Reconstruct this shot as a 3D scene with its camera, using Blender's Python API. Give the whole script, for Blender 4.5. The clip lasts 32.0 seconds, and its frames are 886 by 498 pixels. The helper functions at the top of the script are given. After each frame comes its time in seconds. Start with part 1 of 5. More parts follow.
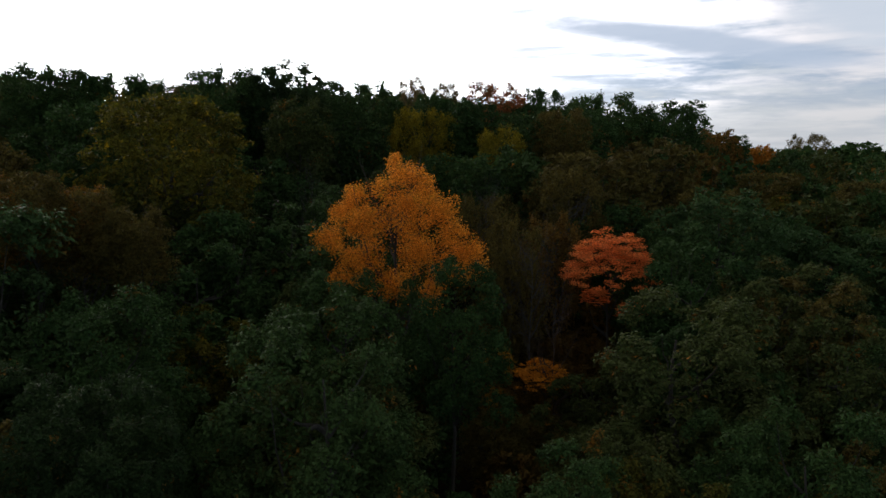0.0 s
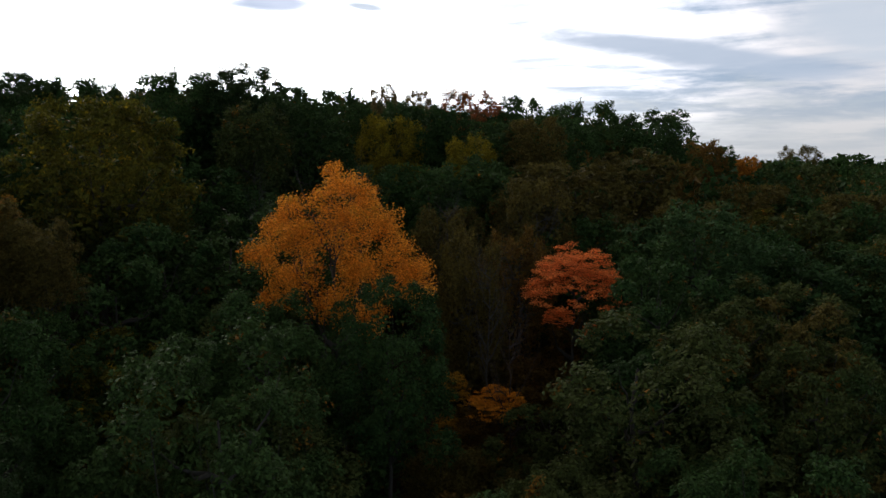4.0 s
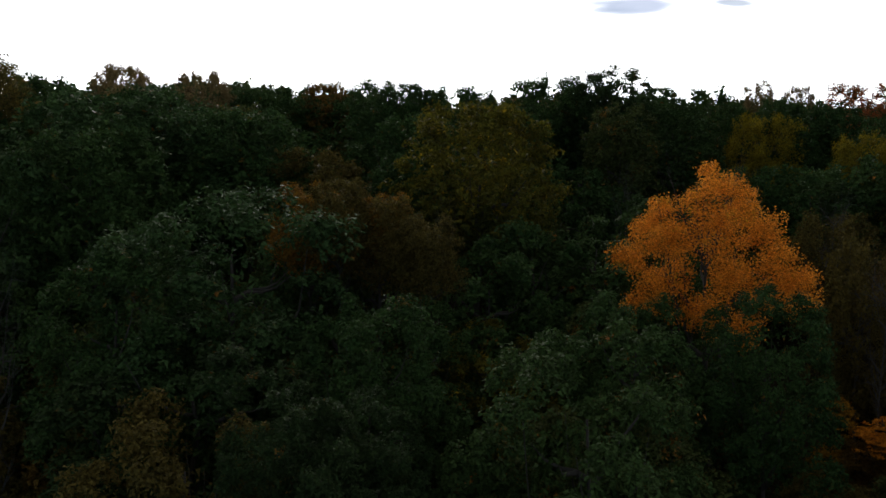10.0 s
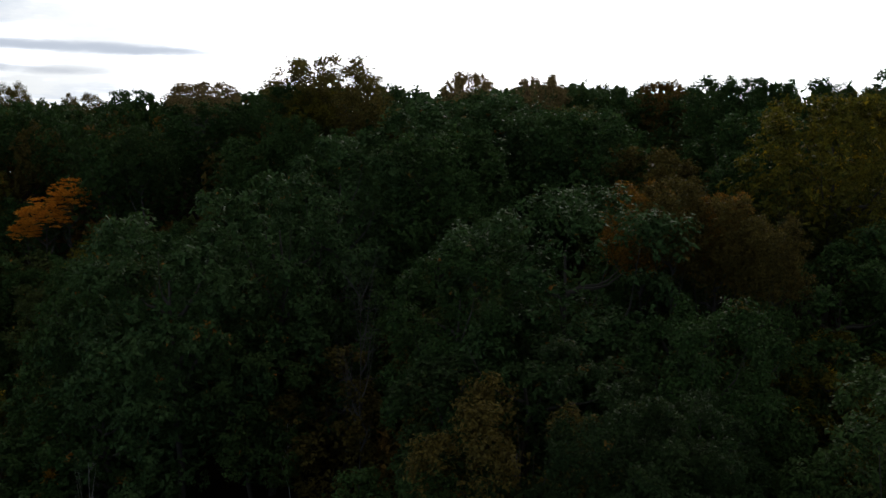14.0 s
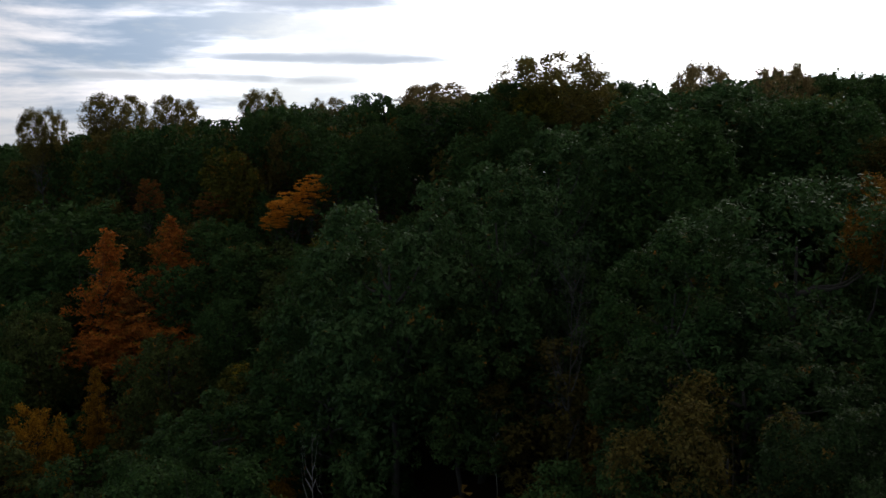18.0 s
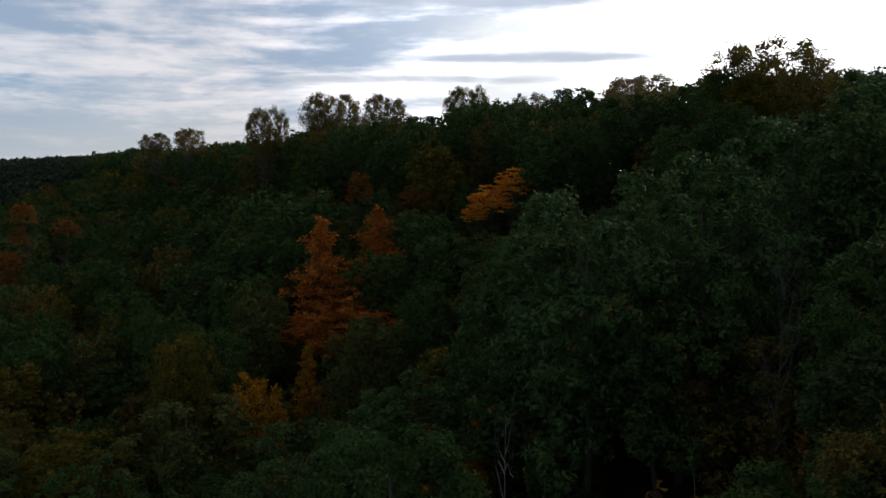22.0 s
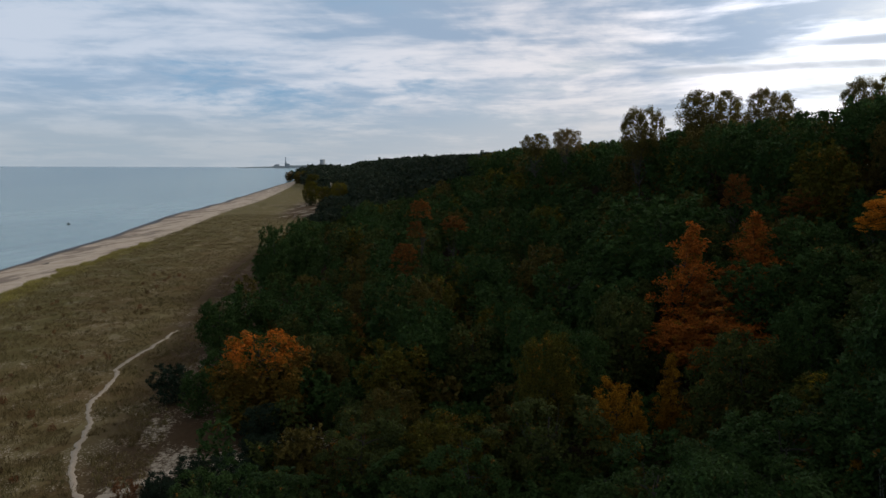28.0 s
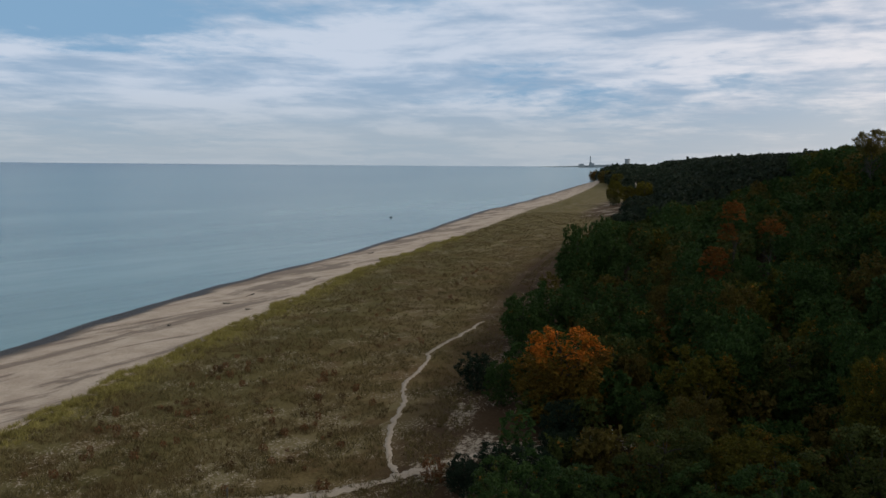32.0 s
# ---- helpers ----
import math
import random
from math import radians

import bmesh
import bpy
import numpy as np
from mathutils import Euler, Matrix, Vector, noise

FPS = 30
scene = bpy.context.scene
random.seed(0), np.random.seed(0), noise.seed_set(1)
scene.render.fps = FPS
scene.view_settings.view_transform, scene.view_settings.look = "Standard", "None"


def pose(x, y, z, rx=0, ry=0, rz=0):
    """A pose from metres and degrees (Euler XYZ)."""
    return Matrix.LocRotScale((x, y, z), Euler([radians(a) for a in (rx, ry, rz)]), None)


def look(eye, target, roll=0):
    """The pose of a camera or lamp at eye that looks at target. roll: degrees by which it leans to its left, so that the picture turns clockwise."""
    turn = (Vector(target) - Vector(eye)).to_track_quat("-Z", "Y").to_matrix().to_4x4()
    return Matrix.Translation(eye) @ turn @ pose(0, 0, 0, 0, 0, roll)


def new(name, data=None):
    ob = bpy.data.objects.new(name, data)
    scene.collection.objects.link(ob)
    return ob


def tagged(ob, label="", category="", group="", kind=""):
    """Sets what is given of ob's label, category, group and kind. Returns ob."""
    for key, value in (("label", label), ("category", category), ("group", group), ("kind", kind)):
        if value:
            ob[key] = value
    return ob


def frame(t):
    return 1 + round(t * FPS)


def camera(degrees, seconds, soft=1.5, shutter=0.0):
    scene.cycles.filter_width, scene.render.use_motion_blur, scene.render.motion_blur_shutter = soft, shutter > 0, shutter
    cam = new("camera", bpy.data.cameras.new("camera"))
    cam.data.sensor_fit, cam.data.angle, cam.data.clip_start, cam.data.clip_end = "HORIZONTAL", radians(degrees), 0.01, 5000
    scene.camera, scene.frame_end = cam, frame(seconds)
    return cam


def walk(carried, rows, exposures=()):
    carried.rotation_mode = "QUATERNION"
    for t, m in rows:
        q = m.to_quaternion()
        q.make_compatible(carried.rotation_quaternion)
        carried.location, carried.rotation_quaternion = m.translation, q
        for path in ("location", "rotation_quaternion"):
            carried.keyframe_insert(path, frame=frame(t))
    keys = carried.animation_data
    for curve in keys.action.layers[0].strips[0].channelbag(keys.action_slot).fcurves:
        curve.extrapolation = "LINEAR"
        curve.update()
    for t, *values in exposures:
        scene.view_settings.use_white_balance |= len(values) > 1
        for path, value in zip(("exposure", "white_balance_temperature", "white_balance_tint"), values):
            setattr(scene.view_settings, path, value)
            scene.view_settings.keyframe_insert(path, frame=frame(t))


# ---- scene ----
# A drone turns on the spot beside a wooded dune ridge above a lake shore.
# Plan: u runs along the shore, v inland from it; z = 0 is the grassy foredune.
cam = camera(56.5, 32.0, soft=1.55)
PATH = [
    (0, pose(-0.00, -0.00, 28.80, 83.34, 0.19, 0.01)),
    (0.5, pose(0.27, 0.71, 28.81, 83.38, 0.17, -0.02)),
    (1, pose(0.61, 1.46, 28.82, 83.42, 0.14, -0.04)),
    (1.5, pose(0.92, 2.14, 28.80, 83.49, 0.12, -0.06)),
    (2, pose(1.27, 2.84, 28.83, 83.52, 0.10, -0.08)),
    (2.5, pose(1.59, 3.45, 28.86, 83.59, 0.07, -0.11)),
    (4.5, pose(2.63, 3.76, 28.61, 84.36, -0.04, -0.32)),
    (5.0, pose(2.63, 3.52, 28.52, 84.69, -0.17, 0.54)),
    (5.5, pose(2.50, 3.31, 28.45, 84.92, -0.29, 3.33)),
    (6.0, pose(2.26, 3.23, 28.39, 85.04, -0.51, 6.10)),
    (6.5, pose(1.97, 3.23, 28.42, 84.95, -0.68, 8.73)),
    (7.0, pose(1.75, 3.29, 28.46, 84.78, -0.80, 11.30)),
    (7.5, pose(1.60, 3.48, 28.51, 84.59, -0.82, 13.95)),
    (8.0, pose(1.51, 3.70, 28.57, 84.42, -0.67, 16.28)),
    (8.5, pose(1.46, 3.85, 28.59, 84.25, -0.52, 19.49)),
    (9.0, pose(1.51, 3.98, 28.57, 84.25, -0.36, 21.21)),
    (9.5, pose(1.60, 4.06, 28.56, 84.27, -0.16, 22.22)),
    (10.0, pose(1.70, 4.15, 28.52, 84.35, -0.01, 23.95)),
    (10.5, pose(1.73, 4.12, 28.50, 84.39, 0.15, 27.64)),
    (11.0, pose(1.80, 4.04, 28.50, 84.48, 0.18, 30.29)),
    (11.5, pose(1.82, 3.92, 28.52, 84.54, 0.20, 33.04)),
    (12.0, pose(1.85, 3.82, 28.55, 84.61, 0.21, 35.53)),
    (12.5, pose(1.84, 3.73, 28.61, 84.67, 0.26, 38.20)),
    (13.0, pose(1.81, 3.68, 28.63, 84.60, 0.25, 40.72)),
    (13.5, pose(1.82, 3.63, 28.54, 84.49, 0.22, 44.09)),
    (14.0, pose(1.74, 3.72, 28.43, 84.43, 0.22, 46.52)),
    (14.5, pose(1.73, 3.85, 28.34, 84.35, 0.24, 48.91)),
    (16.5, pose(1.97, 4.61, 28.00, 84.62, 0.31, 56.42)),
    (17.0, pose(2.00, 4.64, 27.93, 84.61, 0.28, 58.29)),
    (17.5, pose(1.97, 4.62, 27.87, 84.68, 0.23, 60.13)),
    (18.0, pose(1.97, 4.59, 27.82, 84.67, 0.14, 62.45)),
    (18.5, pose(1.96, 4.54, 27.79, 84.69, 0.05, 65.14)),
    (19.0, pose(2.01, 4.51, 27.69, 84.68, 0.01, 66.98)),
    (19.5, pose(2.08, 4.54, 27.58, 84.67, -0.05, 69.13)),
    (20.0, pose(2.09, 4.58, 27.44, 84.70, -0.10, 71.45)),
    (20.5, pose(2.07, 4.58, 27.33, 84.67, -0.13, 73.49)),
    (21.0, pose(2.10, 4.54, 27.26, 84.63, -0.16, 74.23)),
    (21.5, pose(2.13, 4.49, 27.22, 84.63, -0.19, 75.00)),
    (22.0, pose(2.18, 4.48, 27.23, 84.59, -0.20, 76.22)),
    (22.5, pose(2.17, 4.43, 27.24, 84.53, -0.18, 77.80)),
    (23.0, pose(2.22, 4.40, 27.26, 84.51, -0.18, 79.25)),
    (23.5, pose(2.29, 4.37, 27.28, 84.54, -0.18, 81.28)),
    (24.0, pose(2.29, 4.36, 27.26, 84.55, -0.13, 83.02)),
    (24.5, pose(2.28, 4.41, 27.34, 84.55, -0.16, 84.47)),
    (26.5, pose(2.28, 4.75, 27.92, 84.27, -0.20, 93.42)),
    (27.0, pose(2.30, 4.81, 27.97, 84.23, -0.18, 96.37)),
    (27.5, pose(2.31, 4.85, 27.98, 84.19, -0.15, 99.20)),
    (28.0, pose(2.31, 4.88, 28.06, 84.20, -0.12, 101.78)),
    (28.5, pose(2.31, 4.96, 28.15, 84.20, -0.13, 104.05)),
    (29.0, pose(2.35, 4.98, 28.24, 84.23, -0.17, 107.10)),
    (29.5, pose(2.36, 4.97, 28.30, 84.28, -0.13, 109.92)),
    (30.0, pose(2.36, 4.90, 28.30, 84.28, -0.16, 112.37)),
    (30.5, pose(2.28, 4.83, 28.20, 84.21, -0.19, 115.36)),
    (31.0, pose(2.24, 4.66, 28.10, 84.22, -0.15, 118.61)),
    (31.5, pose(2.23, 4.51, 27.99, 84.13, -0.22, 120.78)),
    (32.0, pose(2.24, 4.35, 27.95, 84.09, -0.26, 122.59)),
]
walk(cam, PATH, exposures=((0.0, 0.06), (5.0, 0.06), (7.0, 0.0), (32.0, 0.0)))

# ---- world, sun ----
SUN_AZ, SUN_EL = 33.0, 24.0        # degrees left of +y, degrees up; behind thin cloud
SUN_DIR = Vector((-math.sin(radians(SUN_AZ)) * math.cos(radians(SUN_EL)),
                  math.cos(radians(SUN_AZ)) * math.cos(radians(SUN_EL)), math.sin(radians(SUN_EL))))


def wire(tree, a, b):
    tree.links.new(a, b)


def mth(tree, op, a, b=None, c=None, clamp=False):
    n = tree.nodes.new("ShaderNodeMath")
    n.operation, n.use_clamp = op, clamp
    for i, v in enumerate((a, b, c)):
        if v is None:
            continue
        if isinstance(v, (int, float)):
            n.inputs[i].default_value = v
        else:
            wire(tree, v, n.inputs[i])
    return n.outputs[0]


def mixc(tree, f, a, b, mode="MIX"):
    n = tree.nodes.new("ShaderNodeMix")
    n.data_type, n.blend_type = "RGBA", mode
    for sock, v in ((n.inputs[0], f), (n.inputs[6], a), (n.inputs[7], b)):
        if isinstance(v, (int, float)):
            sock.default_value = v
        elif isinstance(v, tuple):
            sock.default_value = (*v[:3], 1)
        else:
            wire(tree, v, sock)
    return n.outputs[2]


def noise_of(tree, vec, scale, detail=4.0, rough=0.55, distortion=0.0):
    n = tree.nodes.new("ShaderNodeTexNoise")
    n.inputs["Scale"].default_value, n.inputs["Detail"].default_value = scale, detail
    n.inputs["Roughness"].default_value, n.inputs["Distortion"].default_value = rough, distortion
    if vec is not None:
        wire(tree, vec, n.inputs["Vector"])
    return n.outputs[0]


def span(tree, v, lo, hi, a=0.0, b=1.0, smooth=True):
    n = tree.nodes.new("ShaderNodeMapRange")
    n.interpolation_type = "SMOOTHSTEP" if smooth else "LINEAR"
    wire(tree, v, n.inputs[0])
    for i, k in enumerate((lo, hi, a, b)):
        n.inputs[i + 1].default_value = k
    return n.outputs[0]


def make_world():
    w = bpy.data.worlds.new("sky")
    scene.world = w
    w.use_nodes = True
    t = w.node_tree
    t.nodes.clear()
    co = t.nodes.new("ShaderNodeTexCoord").outputs["Generated"]
    sep = t.nodes.new("ShaderNodeSeparateXYZ")
    wire(t, co, sep.inputs[0])
    x, y, z = sep.outputs
    zc = mth(t, "MAXIMUM", z, 0.0)
    den = mth(t, "ADD", zc, 0.10)
    comb = t.nodes.new("ShaderNodeCombineXYZ")
    wire(t, mth(t, "DIVIDE", x, den), comb.inputs[0])
    wire(t, mth(t, "DIVIDE", y, den), comb.inputs[1])
    comb.inputs[2].default_value = 8.2
    plane = comb.outputs[0]
    # cloud sheet: broad banks, torn edges, thin streaks
    banks = noise_of(t, plane, 0.45, 10.0, 0.60, 0.35)
    fine = noise_of(t, plane, 2.4, 9.0, 0.60, 0.35)
    cover = mth(t, "ADD", mth(t, "MULTIPLY", banks, 0.74), mth(t, "MULTIPLY", fine, 0.26))
    away = span(t, y, -0.58, 0.02, 1.0, 0.0)
    cover = mth(t, "SUBTRACT", cover, mth(t, "MULTIPLY", mth(t, "MULTIPLY", away, span(t, z, 0.04, 0.20)), 0.062))
    wisps = noise_of(t, plane, 7.0, 5.0, 0.6, 0.6)
    cover = mth(t, "ADD", cover, mth(t, "MULTIPLY", mth(t, "SUBTRACT", wisps, 0.5), 0.10))
    cloud = span(t, cover, 0.395, 0.53)
    # long level streaks low in the sky
    az = mth(t, "MULTIPLY", mth(t, "ARCTAN2", mth(t, "MULTIPLY", x, -1.0), y), 57.2958)
    el = mth(t, "MULTIPLY", mth(t, "ARCSINE", z), 57.2958)
    level = t.nodes.new("ShaderNodeCombineXYZ")
    wire(t, mth(t, "MULTIPLY", az, 0.085), level.inputs[0])
    wire(t, mth(t, "ADD", mth(t, "MULTIPLY", el, 0.95), mth(t, "MULTIPLY", az, 0.02)), level.inputs[1])
    streak = noise_of(t, level.outputs[0], 1.0, 7.0, 0.6, 0.25)
    streak = mth(t, "MULTIPLY", mth(t, "SUBTRACT", streak, 0.5), span(t, el, 8.0, 26.0, 0.46, 0.0))
    shade = span(t, mth(t, "ADD", noise_of(t, plane, 0.95, 9.0, 0.58, 0.3), streak), 0.37, 0.63)
    # nearness to the veiled sun
    dot = t.nodes.new("ShaderNodeVectorMath")
    dot.operation = "DOT_PRODUCT"
    wire(t, co, dot.inputs[0])
    dot.inputs[1].default_value = SUN_DIR
    near = span(t, dot.outputs["Value"], 0.46, 1.0)
    glow = mth(t, "POWER", near, 1.6)
    blue_gap = mixc(t, span(t, dot.outputs["Value"], 0.15, 0.72), mixc(t, away, (0.15, 0.32, 0.54), (0.225, 0.395, 0.595)), (0.66, 0.68, 0.70))
    cloud_col = mixc(t, shade, mixc(t, span(t, dot.outputs["Value"], 0.62, 0.86), mixc(t, away, (0.34, 0.435, 0.58), (0.31, 0.435, 0.60)), (0.62, 0.63, 0.65)), mixc(t, away, (0.86, 0.83, 0.86), (0.585, 0.66, 0.785)))
    sky_col = mixc(t, cloud, blue_gap, cloud_col)
    haze = span(t, z, 0.01, 0.105, 1.0, 0.0)
    sky_col = mixc(t, mth(t, "MULTIPLY", haze, 0.80), sky_col, mixc(t, away, (0.57, 0.59, 0.625), (0.415, 0.475, 0.53)))
    lit = mth(t, "ADD", 1.0, mth(t, "MULTIPLY", glow, mth(t, "ADD", 1.2, mth(t, "MULTIPLY", shade, 5.0))))
    bright = t.nodes.new("ShaderNodeVectorMath")
    bright.operation = "SCALE"
    wire(t, sky_col, bright.inputs[0])
    wire(t, lit, bright.inputs["Scale"])
    overhead = span(t, z, 0.22, 0.75, 1.0, 0.46)
    lit = mth(t, "MULTIPLY", lit, overhead)
    wire(t, lit, bright.inputs["Scale"])
    # single banks of cloud: bearing and height in degrees, half-width, half-height, slant
    sky_out = bright.outputs[0]
    for a0, e0, wide, tall, slant, rag, col in (
            (-16.0, 7.2, 13.0, 1.0, 0.17, 2.0, (0.48, 0.56, 0.70)), (-27.0, 8.3, 6.0, 2.2, 0.1, 2.4, (0.60, 0.66, 0.76)),
            (11.0, 10.5, 3.6, 0.8, 0.0, 0.9, (0.42, 0.51, 0.70)), (5.0, 10.4, 1.6, 0.3, 0.1, 0.8, (0.55, 0.63, 0.76)),
            (72.0, 11.6, 13.0, 1.1, 0.0, 2.4, (0.48, 0.56, 0.70)), (56.0, 11.9, 8.0, 0.4, 0.0, 1.6, (0.52, 0.60, 0.74)),
            (69.0, 7.6, 11.0, 0.45, 0.0, 2.4, (0.54, 0.60, 0.71)), (78.0, 6.2, 10.0, 0.4, 0.0, 2.4, (0.56, 0.60, 0.68))):
        da = mth(t, "SUBTRACT", az, a0)
        de = mth(t, "DIVIDE", mth(t, "SUBTRACT", mth(t, "SUBTRACT", el, e0), mth(t, "MULTIPLY", da, slant)), tall)
        da = mth(t, "DIVIDE", da, wide)
        q = mth(t, "ADD", mth(t, "MULTIPLY", da, da), mth(t, "MULTIPLY", de, de))
        q = mth(t, "ADD", q, mth(t, "MULTIPLY", mth(t, "SUBTRACT", noise_of(t, plane, 1.6, 6.0, 0.55, 0.2), 0.5), rag))
        sky_out = mixc(t, mth(t, "MULTIPLY", span(t, q, 0.1, 1.3, 1.0, 0.0), 0.95), sky_out, col)
    below = span(t, z, -0.0032, -0.0026, 1.0, 0.0)
    over = span(t, z, 0.25, 0.6)
    warm = mixc(t, mth(t, "MULTIPLY", over, 0.8), sky_out, (0.375, 0.37, 0.325))
    out_col = mixc(t, below, warm, (0.26, 0.34, 0.40))
    air = t.nodes.new("ShaderNodeTexSky")
    air.sky_type, air.sun_disc = "NISHITA", False
    air.sun_elevation, air.sun_rotation = radians(SUN_EL), radians(-SUN_AZ)
    b1, b2 = t.nodes.new("ShaderNodeBackground"), t.nodes.new("ShaderNodeBackground")
    wire(t, air.outputs[0], b1.inputs[0])
    b1.inputs[1].default_value = 0.07
    wire(t, out_col, b2.inputs[0])
    b2.inputs[1].default_value = 1.0
    mix = t.nodes.new("ShaderNodeMixShader")
    mix.inputs[0].default_value = 0.93
    wire(t, b1.outputs[0], mix.inputs[1])
    wire(t, b2.outputs[0], mix.inputs[2])
    out = t.nodes.new("ShaderNodeOutputWorld")
    wire(t, mix.outputs[0], out.inputs[0])


make_world()
sun = new("sun", bpy.data.lights.new("sun", "SUN"))
sun.data.energy, sun.data.angle, sun.data.color = 1.0, radians(14), (1.0, 0.93, 0.84)
sun.matrix_world = look(SUN_DIR * 400, (0, 0, 0))


# ---- materials ----
def material(name):
    m = bpy.data.materials.new(name)
    m.use_nodes = True
    t = m.node_tree
    t.nodes.clear()
    out = t.nodes.new("ShaderNodeOutputMaterial")
    p = t.nodes.new("ShaderNodeBsdfPrincipled")
    wire(t, p.outputs[0], out.inputs[0])
    return m, t, p, out


def bump(t, p, height, strength, distance):
    b = t.nodes.new("ShaderNodeBump")
    b.inputs["Strength"].default_value, b.inputs["Distance"].default_value = strength, distance
    wire(t, height, b.inputs["Height"])
    wire(t, b.outputs[0], p.inputs["Normal"])


def position(t):
    return t.nodes.new("ShaderNodeNewGeometry").outputs["Position"]


def leaf(name, a, b, odd=None, share=0.0, through_light=0.35, skirt=None):
    """Foliage: a to b from leaf to leaf and tree to tree, with a share of leaves turned to the odd colour."""
    m, t, p, out = material(name)
    geo = t.nodes.new("ShaderNodeNewGeometry")
    isl = geo.outputs["Random Per Island"]
    info = t.nodes.new("ShaderNodeObjectInfo").outputs["Random"]
    patch = noise_of(t, geo.outputs["Position"], 0.55, 3.0)
    f = mth(t, "ADD", mth(t, "MULTIPLY", isl, 0.45), mth(t, "ADD", mth(t, "MULTIPLY", info, 0.35), mth(t, "MULTIPLY", span(t, patch, 0.3, 0.7), 0.4)), clamp=True)
    col = mixc(t, f, a, b)
    if odd:
        turned = noise_of(t, geo.outputs["Position"], 0.8, 2.0)
        pick = mth(t, "MULTIPLY", span(t, turned, 0.66 - share, 0.72 - share), mth(t, "GREATER_THAN", isl, 0.35))
        col = mixc(t, pick, col, odd)
    if skirt:
        # the lower boughs have not turned yet: their colour, and the height up to which they reach
        made = t.nodes.new("ShaderNodeSeparateXYZ")
        wire(t, t.nodes.new("ShaderNodeTexCoord").outputs["Generated"], made.inputs[0])
        up = mth(t, "ADD", made.outputs[2], mth(t, "MULTIPLY", mth(t, "SUBTRACT", noise_of(t, geo.outputs["Position"], 0.5, 3.0), 0.5), 0.9))
        col = mixc(t, span(t, up, skirt[1], skirt[1] + 0.3, 1.0, 0.0), col, skirt[0])
    grain = noise_of(t, geo.outputs["Position"], 7.0, 3.0, 0.65)
    col = mixc(t, 1.0, col, mixc(t, span(t, grain, 0.32, 0.68), (0.45, 0.45, 0.45), (1.55, 1.55, 1.55)), "MULTIPLY")
    wire(t, col, p.inputs["Base Color"])
    p.inputs["Roughness"].default_value = 0.65
    bump(t, p, noise_of(t, geo.outputs["Position"], 9.0, 2.0, 0.6), 0.5, 0.10)
    p.inputs["Specular IOR Level"].default_value = 0.06
    tr = t.nodes.new("ShaderNodeBsdfTranslucent")
    wire(t, col, tr.inputs[0])
    mix = t.nodes.new("ShaderNodeMixShader")
    mix.inputs[0].default_value = through_light
    wire(t, p.outputs[0], mix.inputs[1])
    wire(t, tr.outputs[0], mix.inputs[2])
    wire(t, mix.outputs[0], out.inputs[0])
    return m


